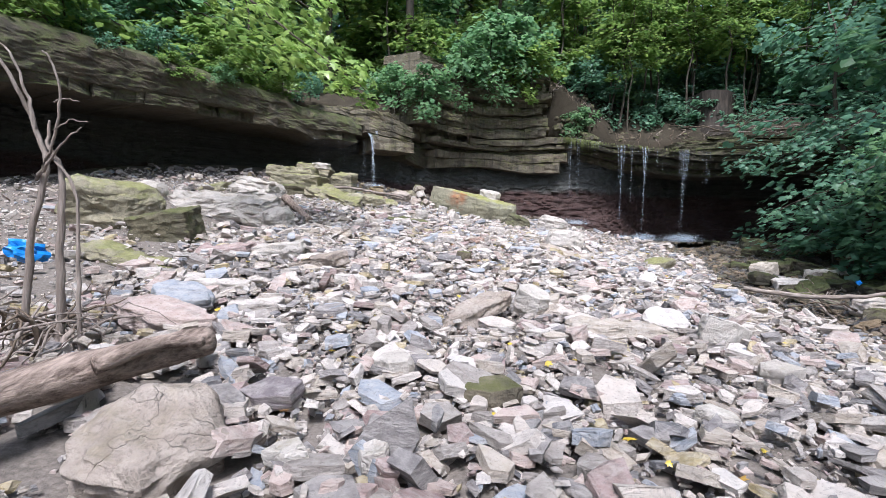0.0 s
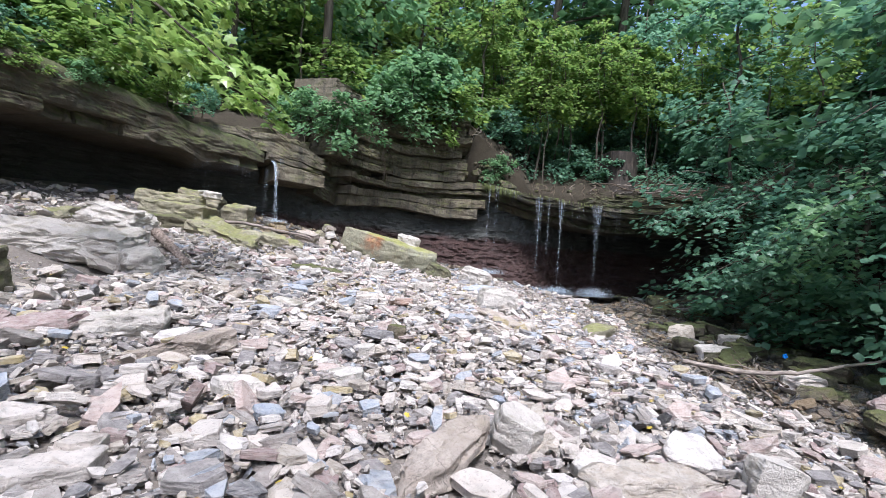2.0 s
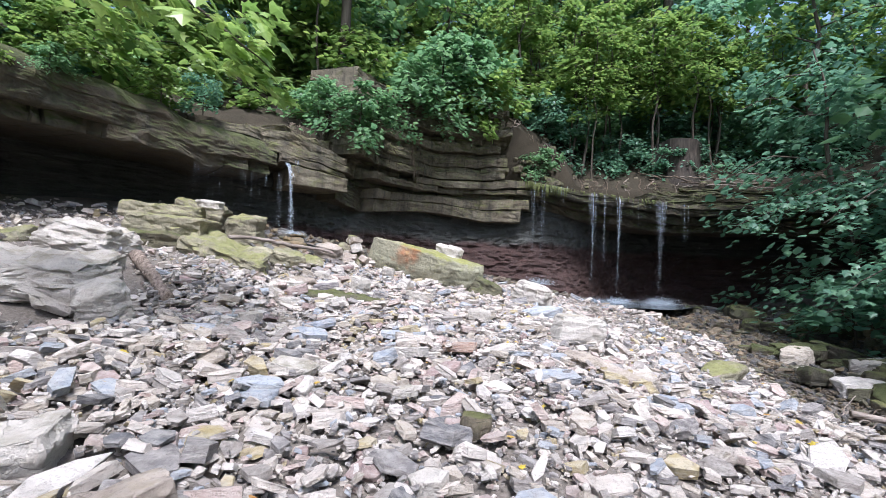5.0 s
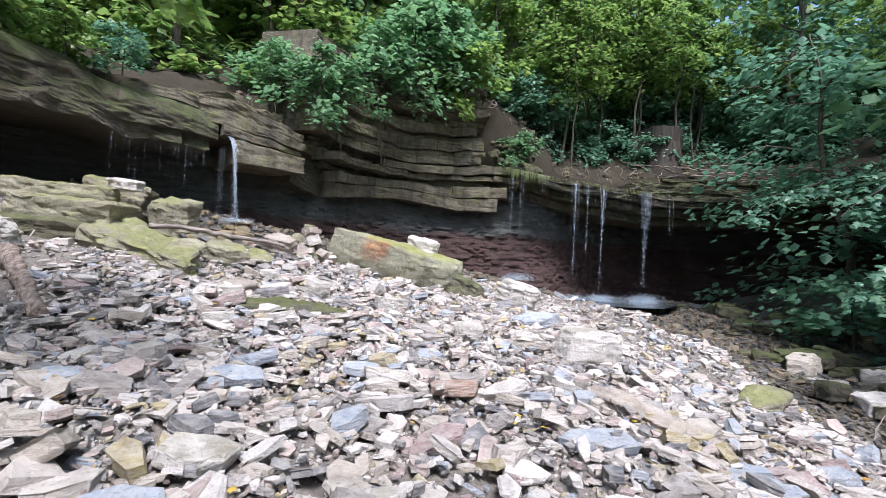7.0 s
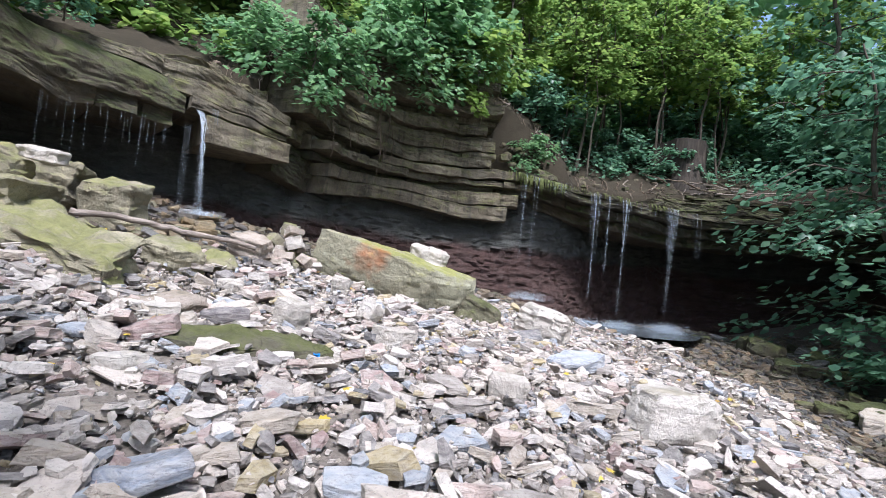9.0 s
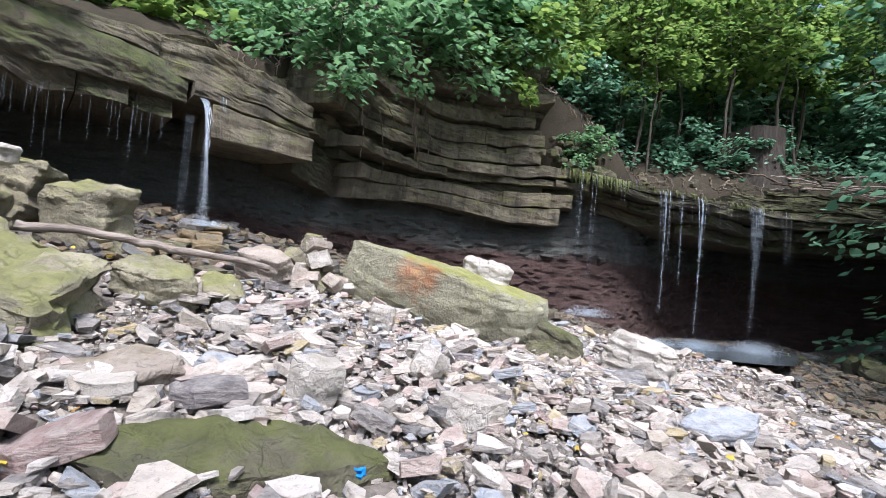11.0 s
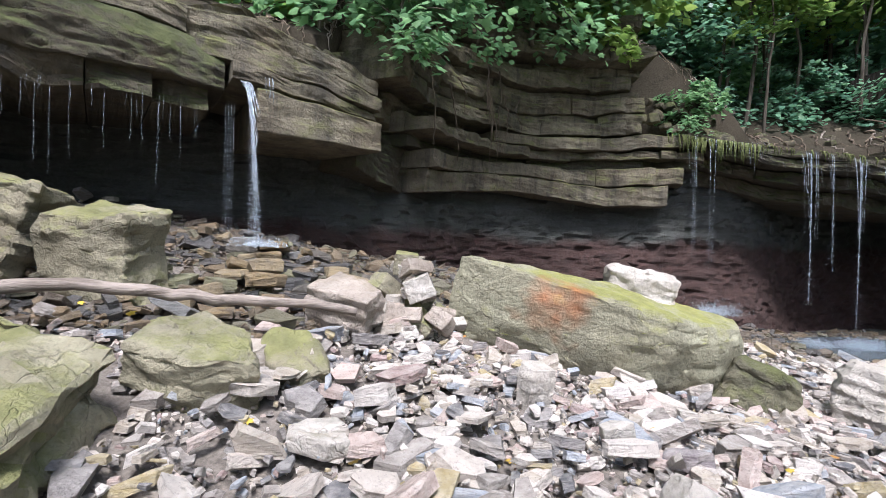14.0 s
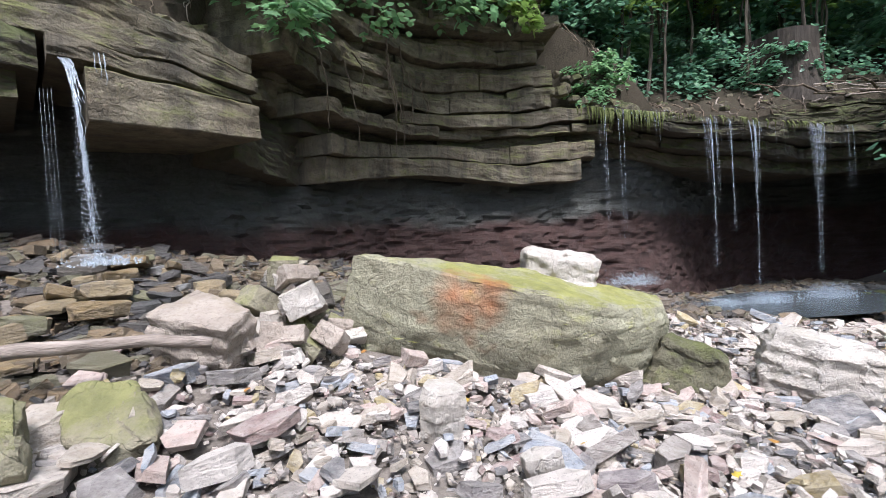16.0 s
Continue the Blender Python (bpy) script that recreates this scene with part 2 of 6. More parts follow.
M_LEAF = leaf_material("maple_leaves", [(0, (0.10, 0.215, 0.105)), (0.5, (0.165, 0.31, 0.15)), (1, (0.23, 0.385, 0.17))], 0.62)
M_LEAFY = leaf_material("yellow_green_leaves", [(0, (0.11, 0.21, 0.055)), (0.6, (0.18, 0.29, 0.075)), (1, (0.27, 0.36, 0.09))], 0.62)
M_LEAFB = leaf_material("bright_leaves", [(0, (0.18, 0.31, 0.07)), (0.6, (0.28, 0.42, 0.11)), (1, (0.38, 0.50, 0.13))], 0.5)
M_LEAFD = leaf_material("blue_green_leaves", [(0, (0.085, 0.205, 0.14)), (0.5, (0.15, 0.295, 0.19)), (1, (0.20, 0.36, 0.21))], 0.62)
M_FALLEN = leaf_material("fallen_leaves", [(0, (0.55, 0.42, 0.03)), (0.6, (0.50, 0.40, 0.06)), (1, (0.35, 0.17, 0.05))], 0.2)


def water_material(name, white, rough):
    n = Nodes(name)
    n.finish((0.75, 0.82, 0.88), rough, n.noise(n.coords((6, 6, 1.2), "World"), 5, 4, 0.6), 0.5, 0.02, 0.5)
    n.bsdf.inputs["Transmission Weight"].default_value = 1 - white
    n.bsdf.inputs["IOR"].default_value = 1.33
    return n.mat


M_FALL = water_material("falling_water", 0.25, 0.2)
M_POOL = Nodes("pool_water")
M_POOL.bsdf.inputs["IOR"].default_value = 1.33
M_POOL = M_POOL.finish((0.05, 0.06, 0.065), 0.06, M_POOL.noise(M_POOL.coords((1, 1, 1), "World"), 9, 4, 0.6), 0.35, 0.02, 0.5)


def plain_material(name, colour, rough=0.6):
    n = Nodes(name)
    f = n.noise(n.coords((1, 1, 1), "Object"), 30, 4, 0.6)
    return n.finish(n.mix(f, colour, tuple(0.75 * c for c in colour)), rough, f, 0.3, 0.01)


M_BLUE = plain_material("blue_plastic", (0.02, 0.22, 0.62), 0.35)

# ---- helpers of this scene ----


def mesh_ob(name, verts, faces, mat, parent=None, smooth=False, label=""):
    me = bpy.data.meshes.new(name)
    me.from_pydata([tuple(v) for v in verts], [], [tuple(f) for f in faces])
    me.materials.append(mat)
    if smooth:
        me.shade_smooth()
    ob = new(name, me)
    ob.parent = parent
    if label:
        tagged(ob, label)
    return ob


def part(name, bm, mat, parent=None, label="", smooth=False):
    me = bpy.data.meshes.new(name)
    bm.to_mesh(me)
    bm.free()
    me.materials.append(mat)
    if smooth:
        me.shade_smooth()
    ob = new(name, me)
    ob.parent = parent
    if label:
        tagged(ob, label)
    return ob


def big_mesh(name, V, F, mat, smooth=False):
    """One mesh out of many alike pieces: arrays of vertices and of equal-sided faces."""
    me = bpy.data.meshes.new(name)
    k = F.shape[1]
    me.vertices.add(len(V))
    me.vertices.foreach_set("co", V.astype(np.float32).ravel())
    me.loops.add(F.size)
    me.loops.foreach_set("vertex_index", F.astype(np.int32).ravel())
    me.polygons.add(len(F))
    me.polygons.foreach_set("loop_start", np.arange(0, F.size, k, dtype=np.int32))
    me.update(calc_edges=True)
    me.validate()
    me.materials.append(mat)
    if smooth:
        me.shade_smooth()
    else:
        me.shade_flat()
    return new(name, me)


def N3(x, y, z, s=1.0):
    return noise.noise((x * s, y * s, z * s))


def smooth_step(a, b, v):
    t = min(max((v - a) / (b - a), 0.0), 1.0)
    return t * t * (3 - 2 * t)


def ground_z(x, y):
    """Height of the rubble fan: it rises from the stream at the east to the foot of the western cliff."""
    xs, ys = min(max(x, -9.0), 9.0), min(max(y, -2.0), 18.0)
    g = 0.11 - 0.0036 * xs + 0.0508 * ys - 0.0019 * xs * xs - 0.0101 * xs * ys + 0.0027 * ys * ys
    g += 0.55 * math.exp(-((x - 11) ** 2 + (y - 20) ** 2) / 40)
    g += 2.2 * smooth_step(0, 6, x - (10.2 + 0.12 * (y - 8)) if y < 15 else x - 14)
    g += 1.5 * smooth_step(0, 5, -3.6 - 0.75 * (y + 1) * (y > -1) - x) if y < 8 else 0
    g -= 0.30 * math.exp(-(((x + 4.3) / 1.6) ** 2 + ((y - 10.2) / 1.3) ** 2))
    g -= 0.30 * math.exp(-(((x - 8.2) / 2.6) ** 2 + ((y - 19.2) / 1.2) ** 2))
    g -= 0.62 * math.exp(-((x - 7.0 - 0.05 * (y - 8)) / 1.0) ** 2) * (1 - smooth_step(10.5, 14.0, y)) * smooth_step(0.0, 5.0, y)
    g += 0.16 * math.exp(-(((x - 1.6) / 1.3) ** 2 + ((y - 8.5) / 1.6) ** 2))
    g -= 0.14 * math.exp(-(((x - 2.2) / 2.0) ** 2 + ((y - 15.2) / 1.2) ** 2))
    g -= 0.12 * smooth_step(3.0, 9.0, x)
    g -= 0.22 * math.exp(-(((x + 4.5) / 1.7) ** 2 + ((y - 10.5) / 0.9) ** 2))
    g -= 0.18 * math.exp(-(((x + 1.9) / 1.1) ** 2 + ((y - 13.2) / 0.9) ** 2))
    g += 0.05 * N3(x, y, 0.3, 0.7) + 0.02 * N3(x, y, 5.0, 2.3)
    return g


# ---- plan of the cliff: the line of its brow ----
BROW = dict(P0=(-16.44, -9.85), P1=(-14.24, -1.05), A=(-11.49, 5.55), B=(-8.74, 9.95), C=(-6.87, 13.03), D=(-5.44, 15.45), E=(-3.29, 16.88), F=(-1.31, 17.93),
            G=(-0.43, 19.41), H=(0.72, 20.73), I=(2.48, 21.28), J=(4.9, 21.11), K=(6.99, 20.12), L=(8.97, 19.69), M=(11.61, 19.63), N=(14.36, 18.97),
            O=(16.56, 15.45), Q=(17.66, 8.85), R=(18.76, -1.05), S=(19.86, -9.85))
_pts = [Vector(p) for p in BROW.values()]
_line, _marks = [], {}
for k, key in enumerate(BROW):
    _marks[key] = len(_line)
    if k == len(_pts) - 1:
        _line.append(_pts[k])
        break
    p0, p1, p2, p3 = _pts[max(k - 1, 0)], _pts[k], _pts[k + 1], _pts[min(k + 2, len(_pts) - 1)]
    for j in range(24):
        t = j / 24
        _line.append(0.5 * (2 * p1 + (p2 - p0) * t + (2 * p0 - 5 * p1 + 4 * p2 - p3) * t * t + (3 * p1 - p0 - 3 * p2 + p3) * t ** 3))
LINE = np.array([tuple(p) for p in _line])
ALONG = np.concatenate([[0], np.cumsum(np.linalg.norm(np.diff(LINE, axis=0), axis=1))])
U = {key: ALONG[i] for key, i in _marks.items()}


def brow(u, off=0.0):
    """The place at u metres along the brow, off metres out of the cliff."""
    x, y = np.interp(u, ALONG, LINE[:, 0]), np.interp(u, ALONG, LINE[:, 1])
    dx = np.interp(u + 0.4, ALONG, LINE[:, 0]) - np.interp(u - 0.4, ALONG, LINE[:, 0])
    dy = np.interp(u + 0.4, ALONG, LINE[:, 1]) - np.interp(u - 0.4, ALONG, LINE[:, 1])
    d = math.hypot(dx, dy) or 1
    return x + off * dy / d, y - off * dx / d


def along(table, u):
    """A value that runs along the brow, from marks: {mark: value}."""
    return float(np.interp(u, [U[k] for k in table], list(table.values())))


# ---- setting: ground ----
def grid_sheet(name, xs, ys, height, mat):
    V = np.array([(x, y, height(x, y)) for y in ys for x in xs])
    nx = len(xs)
    F = np.array([(j * nx + i, j * nx + i + 1, (j + 1) * nx + i + 1, (j + 1) * nx + i) for j in range(len(ys) - 1) for i in range(nx - 1)])
    return big_mesh(name, V, F, mat, True)


def spread(lo, hi, fine_lo, fine_hi, step, far):
    a = list(np.arange(fine_lo, fine_hi, step))
    return [lo] + [fine_lo - far * k for k in range(4, 0, -1)] + a + [fine_hi + far * k for k in range(0, 5)] + [hi]


ground = tagged(grid_sheet("ground", spread(-400, 400, -12, 16, 0.2, 3), spread(-400, 400, -8, 24, 0.2, 3), ground_z, M_GROUND), "pale grey gravel and mud bed of the gorge", "ground", kind="structure")

# ---- setting: cliff ----
cliff = tagged(new("cliff"), "overhanging cliff of mossy bedded sandstone over red shale", "cliff", kind="structure")
hash_count = [0]


def wave(u, z):
    """Uneven bedding planes."""
    return 0.16 * noise.noise((u * 0.38, z * 0.45, 4.0)) + 0.05 * noise.noise((u * 1.3, z * 1.1, 8.0))


def rock_bed(u0, u1, zb, zt, off, depth, block=1.2, mat=None, rough=0.06, gap=0.012, step=0.11, lam_amp=0.45, crown=0.0):
    """A bed of rock along the brow, broken by joints into blocks of its own. lam_amp: how far its thin layers stand out; crown: a worn, rounded top edge."""
    rnd = random.Random(int(u0 * 100 + hash_count[0] * 7919))
    hash_count[0] += 1
    thin = rnd.uniform(0.11, 0.22)
    u = u0
    while u < u1 - 0.15:
        v = min(u + block * rnd.choice((0.3, 0.7, 1.3, 2.2, 3.0)) * rnd.uniform(0.8, 1.2), u1)
        if u1 - v < 0.3:
            v = u1
        push, drop, twist = rnd.uniform(-1, 1) * rough * 1.7, rnd.uniform(-0.012, 0.012), rnd.uniform(-1, 1) * rough * 0.9
        n = max(int((v - u) / step), 3)
        m = max(6, int((zt(u) - zb(u)) / 0.04))
        V, F = [], []
        rows = None
        for i in range(n + 1):
            w = u + gap / 2 + (v - u - gap) * i / n
            b, t, o = zb(w) + drop + wave(w, zb(w)), zt(w) + drop - 0.012 + wave(w, zt(w)), off(w) + push + twist * (2 * i / n - 1) + 0.09 * noise.noise((w * 0.9, zb(w) * 5, 1.7))
            h = max(t - b, 0.03)
            edge = 0.035 if i in (0, n) else 0.0
            if crown:
                top = [(-depth, 1.0), (-0.5 * depth - 0.5 * crown, 1.0)] + [(-crown * (1 - math.sin(a)), 1 - 0.62 * min(crown / h, 1.0) * (1 - math.cos(a))) for a in np.linspace(0.1, 1.5, 8)]
                low = top[-1][1] - 0.02
            else:
                top, low = [(-depth, 1.0), (-0.30 * depth, 1.0), (-0.12, 1.0), (-0.02, 0.99)], 0.955
            prof = top + [(-0.002, low - (low - 0.04) * q / m) for q in range(m + 1)] + [(-0.015, 0.012), (-0.12, 0.0), (-0.4 * depth, 0.0), (-depth, 0.0)]
            rows = len(prof)
            for k, (d, f) in enumerate(prof):
                z = b + f * h
                x, y = brow(w, 0)
                nn = rough * (1.1 * N3(x, y, z * 1.2, 0.9) + 0.7 * N3(x, y, z * 1.6, 3.1) + 0.4 * N3(x, y, z * 2, 8.0))
                lam = math.floor((z + 0.05 * noise.noise((w * 0.6, z, 2.0))) / thin)
                lay = lam_amp * (0.07 * noise.noise((w * 0.45 + lam * 3.7, lam * 1.9 + 0.5, 3.0)) + 0.09 * (noise.cell((w * 0.9 + lam * 0.37, lam * 1.0 + 0.5, 0.5)) - 0.5))
                chip = -0.10 * max(0.0, N3(x + 7, y, z, 1.5) - 0.22)
                d2 = o + d + (nn + lay + chip - edge if 2 < k < rows - 3 else 0.5 * nn)
                x, y = brow(w, d2)
                V.append((x, y, z + 0.3 * nn * (k not in (0, rows - 1)) + 0.02 * N3(x, y, z, 2.0)))
        for i in range(n):
            for k in range(rows - 1):
                a = i * rows + k
                F.append((a, a + 1, a + rows + 1, a + rows))
        F.append(tuple(range(rows - 1, -1, -1)))
        F.append(tuple(range(n * rows, n * rows + rows)))
        mesh_ob("rock_block", V, F, mat or M_BED, cliff)
        u = v


def const(c):
    return lambda u: c


def lin(*marks, add=0.0):
    """A height that runs straight from mark to mark: (metres along the brow, height)."""
    us, zs = [m[0] for m in marks], [m[1] for m in marks]
    return lambda u: float(np.interp(u, us, zs)) + add


def cliff_beds():
    P, A, B, C, D, E, F, G, H, I, J, K, L, M, N, S = (U[k] for k in ("P0", "A", "B", "C", "D", "E", "F", "G", "H", "I", "J", "K", "L", "M", "N", "S"))
    # the western ledge: a broken lower bed under one massive worn bed
    foot = ((P, 3.5), (A, 3.75), (B, 3.86), (C, 4.05), (C + 1.8, 4.18), (D + 0.6, 4.08), (D + 1.3, 3.86), (E + 0.5, 3.84))
    crest = ((P, 5.3), (A, 5.4), (C, 5.32), (D + 0.35, 5.32), (D + 0.9, 5.06), (E, 4.9), (E + 0.5, 4.78))
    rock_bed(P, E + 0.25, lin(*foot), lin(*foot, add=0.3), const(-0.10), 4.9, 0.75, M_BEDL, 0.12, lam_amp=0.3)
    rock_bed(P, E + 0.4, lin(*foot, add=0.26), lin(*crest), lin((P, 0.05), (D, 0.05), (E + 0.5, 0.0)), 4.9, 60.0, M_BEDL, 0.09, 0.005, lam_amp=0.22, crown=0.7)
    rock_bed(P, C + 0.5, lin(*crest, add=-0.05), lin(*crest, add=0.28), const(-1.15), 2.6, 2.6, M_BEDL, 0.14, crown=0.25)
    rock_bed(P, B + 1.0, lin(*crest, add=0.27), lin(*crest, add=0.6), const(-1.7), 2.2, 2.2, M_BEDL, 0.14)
    # the block beside the western fall, and the slabs that dip over it
    rock_bed(E + 0.72, F + 0.12, lin((E, 3.68), (F, 3.77)), lin((E, 4.22), (F, 4.16)), const(0.06), 2.4, 6.0, M_BED, 0.04, lam_amp=0.1)
    rock_bed(E + 0.45, F + 0.16, lin((E, 4.24), (F, 4.18)), lin((E, 4.5), (F, 4.3)), const(-0.03), 2.2, 1.6, M_BED, 0.06, lam_amp=0.2)
    rock_bed(E + 0.1, F + 0.2, lin((E, 4.51), (F, 4.31)), lin((E, 4.82), (F, 4.52)), lin((E, -0.1), (F, 0.06)), 2.2, 3.0, M_BED, 0.06, lam_amp=0.2)
    rock_bed(D + 1.2, F + 0.15, lin((D + 1.2, 4.95), (E, 4.8), (F, 4.53)), lin((D + 1.2, 5.1), (E + 0.6, 5.18), (F, 4.72)), lin((D + 1.2, -0.45), (E + 0.6, -0.3), (F, -0.05)), 2.2, 4.0, M_BED, 0.07, lam_amp=0.2)
    rock_bed(E - 0.3, F + 0.3, lin((E, 5.12), (E + 0.6, 5.19), (F, 4.73)), lin((E, 5.28), (E + 0.6, 5.42), (F, 5.0)), const(-0.55), 2.0, 2.2, M_BED, 0.09, lam_amp=0.3)
    rock_bed(E + 0.6, F + 0.5, lin((E, 5.4), (F, 5.02)), lin((E, 5.55), (F, 5.35)), const(-0.95), 1.8, 1.8, M_BED, 0.1)
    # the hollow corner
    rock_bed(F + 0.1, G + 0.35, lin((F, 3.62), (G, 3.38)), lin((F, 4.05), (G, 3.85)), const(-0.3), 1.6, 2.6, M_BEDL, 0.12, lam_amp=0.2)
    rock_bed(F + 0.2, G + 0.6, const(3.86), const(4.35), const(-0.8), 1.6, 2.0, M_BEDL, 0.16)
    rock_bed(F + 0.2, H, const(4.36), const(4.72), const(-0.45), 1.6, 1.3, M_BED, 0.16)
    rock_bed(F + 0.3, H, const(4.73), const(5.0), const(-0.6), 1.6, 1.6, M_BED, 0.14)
    # the middle buttress: a stained face, a recess coloured dark for its shade, a pale ledge, then uneven beds
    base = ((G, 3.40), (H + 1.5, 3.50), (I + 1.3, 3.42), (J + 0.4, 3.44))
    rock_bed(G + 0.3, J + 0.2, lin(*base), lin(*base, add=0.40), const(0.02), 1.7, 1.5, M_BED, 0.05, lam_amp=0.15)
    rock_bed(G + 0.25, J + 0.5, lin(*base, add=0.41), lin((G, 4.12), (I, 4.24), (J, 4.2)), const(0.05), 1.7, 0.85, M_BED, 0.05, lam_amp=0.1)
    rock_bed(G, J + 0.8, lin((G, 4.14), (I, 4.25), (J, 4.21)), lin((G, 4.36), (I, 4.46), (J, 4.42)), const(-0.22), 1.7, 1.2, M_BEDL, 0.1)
    rock_bed(G - 0.1, I + 0.4, const(4.37), const(4.6), const(0.1), 1.7, 1.7, M_BED, 0.1, lam_amp=0.25)
    rock_bed(I - 0.2, J + 0.9, lin((I, 4.47), (J + 0.9, 4.36)), lin((I, 4.62), (J + 0.9, 4.58)), const(-0.06), 1.7, 1.4, M_BED, 0.08)
    rock_bed(H + 0.4, J + 0.75, lin((H, 4.61), (I + 1.3, 4.62), (J + 0.8, 4.7)), lin((H, 4.84), (I + 1.3, 4.92), (J + 0.8, 5.02)), lin((H, 0.02), (I, 0.16), (J + 0.8, 0.05)), 1.8, 3.6, M_BED, 0.05, lam_amp=0.12)
    z = 4.95
    rnd = random.Random(17)
    for k, (high, out) in enumerate(((0.30, 0.02), (0.20, -0.14), (0.36, 0.06), (0.18, -0.22), (0.34, -0.02), (0.22, -0.2), (0.30, 0.2), (0.16, -0.05), (0.34, -0.28), (0.26, -0.1), (0.34, -0.42))):
        rock_bed(F + 0.7 + 0.06 * k, J - 0.42 + rnd.uniform(-0.22, 0.12) + (0.2 if k == 6 else 0), const(z), const(z + high - 0.01), const(out), 1.8, rnd.uniform(1.0, 2.4), M_BED, 0.09, lam_amp=0.3)
        z += high
    # the eastern lip with the falls, in the sandstone darkened for tree shade
    lip = ((J, 5.12), (K, 4.68), (L, 4.46), (M, 4.38), (N, 4.46), (S, 4.9))
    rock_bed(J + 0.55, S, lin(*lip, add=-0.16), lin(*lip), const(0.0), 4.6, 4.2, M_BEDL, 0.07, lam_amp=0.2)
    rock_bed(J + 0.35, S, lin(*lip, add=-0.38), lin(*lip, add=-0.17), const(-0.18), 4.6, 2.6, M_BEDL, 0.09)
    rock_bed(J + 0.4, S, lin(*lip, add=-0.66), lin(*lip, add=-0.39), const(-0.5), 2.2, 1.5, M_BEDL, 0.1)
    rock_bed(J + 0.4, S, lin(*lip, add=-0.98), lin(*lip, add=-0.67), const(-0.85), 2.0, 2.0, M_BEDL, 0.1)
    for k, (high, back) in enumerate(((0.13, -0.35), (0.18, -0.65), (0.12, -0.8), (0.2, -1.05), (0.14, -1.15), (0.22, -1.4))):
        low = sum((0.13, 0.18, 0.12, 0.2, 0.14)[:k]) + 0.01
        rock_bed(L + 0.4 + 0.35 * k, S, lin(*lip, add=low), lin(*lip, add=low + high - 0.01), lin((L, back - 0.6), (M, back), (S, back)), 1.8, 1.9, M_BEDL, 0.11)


cliff_beds()

# shale wall under the brow
_V, _F = [], []
_us = np.arange(U["P0"], U["S"], 0.09)
_nz = 64
_back = dict(P0=-3.4, A=-3.4, C=-3.3, D=-2.9, E=-2.1, F=-1.4, G=-0.8, H=-0.6, J=-0.7, K=-1.6, L=-2.8, M=-3.6, O=-3.6, S=-3.6)
for u in _us:
    x, y = brow(u, 0)
    b = ground_z(x, y) - 0.5
    o = along(_back, u)
    for k in range(_nz):
        f = k / (_nz - 1)
        z = b + f * (4.8 - b)
        ledge = 0.06 * (noise.noise((u * 0.8, 3.1, z * 7.0)) + 0.6 * noise.noise((u * 2.5, 9.0, z * 16.0)))
        lean = 0.75 * (1 - f) ** 2
        n = 0.25 * N3(x, y, z, 0.55) + 0.11 * N3(x + 0.3 * z, y, z, 2.6) + 0.05 * noise.cell((u * 5.0, 1.0, z * 11.0))
        px_, py_ = brow(u, o + lean + n + ledge)
        _V.append((px_, py_, z))
for i in range(len(_us) - 1):
    for k in range(_nz - 1):
        a = i * _nz + k
        _F.append((a, a + _nz, a + _nz + 1, a + 1))
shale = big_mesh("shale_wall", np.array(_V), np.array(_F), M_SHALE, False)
tagged(shale, "crumbling red and grey shale wall under the overhang, shade in its colour", "rock wall", kind="structure")

# wooded slope over the cliff
_top = dict(P0=5.5, A=5.6, B=5.6, C=5.5, D=5.35, E=5.45, F=5.7, G=7.5, H=7.9, J=7.5, K=5.1, L=5.0, M=5.4, N=5.7, S=6.2)
_slope = dict(P0=0.7, A=0.7, C=0.6, D=0.5, E=0.5, F=0.52, G=0.54, I=0.54, J=0.58, K=0.58, L=0.55, N=0.55, S=0.6)
_inset = dict(P0=-1.6, C=-1.5, D=-0.8, E=-0.8, F=-0.9, G=-1.2, J=-1.2, K=-1.5, L=-1.4, N=-1.0, S=-1.0)


_skirt = dict(P0=0.7, G=0.7, H=0.9, J=2.3, K=0.9, L=0.5, S=0.5)


def slope_point(u, d):
    """A point of the wooded slope, d metres behind its foot."""
    x, y = brow(u, along(_inset, u) - 0.1)
    skirt, d = (along(_skirt, u), 0.0) if d < 0 else (0.0, d)
    c = Vector((1.0, 6.0))
    away = (Vector((x, y)) - c).normalized()
    x, y = x + away.x * d, y + away.y * d
    s = along(_slope, u)
    z = along(_top, u) - 0.15 + s * d - 0.004 * d * d * (d < 40) - (6.4 if d >= 40 else 0) + (0.25 * N3(x, y, 0, 0.5) + 0.12 * N3(x, y, 3, 1.4)) * min(1, 0.3 + d) + 0.09 * N3(x, y, 6, 3.0) + 0.05 * N3(x, y, 9, 6.5)
    return x, y, z - skirt


_ds = [-1, 0, 0.15, 0.3, 0.45, 0.6, 0.8, 1.0, 1.2, 1.45, 1.7, 2.0, 2.4, 2.9, 3.7, 4.6, 5.6, 6.8, 8.2, 10, 12, 14.5, 17.5, 21, 25, 30, 36]
_us = np.arange(U["P0"], U["S"] + 0.01, 0.16)
_V = np.array([slope_point(u, d) for u in _us for d in _ds])
_nd = len(_ds)
_F = np.array([(i * _nd + k, (i + 1) * _nd + k, (i + 1) * _nd + k + 1, i * _nd + k + 1) for i in range(len(_us) - 1) for k in range(_nd - 1)])
tagged(big_mesh("hillside", _V, _F, M_SOIL, True), "steep wooded slope of soil and leaf litter, coloured dark for tree shade", "hillside", kind="structure")

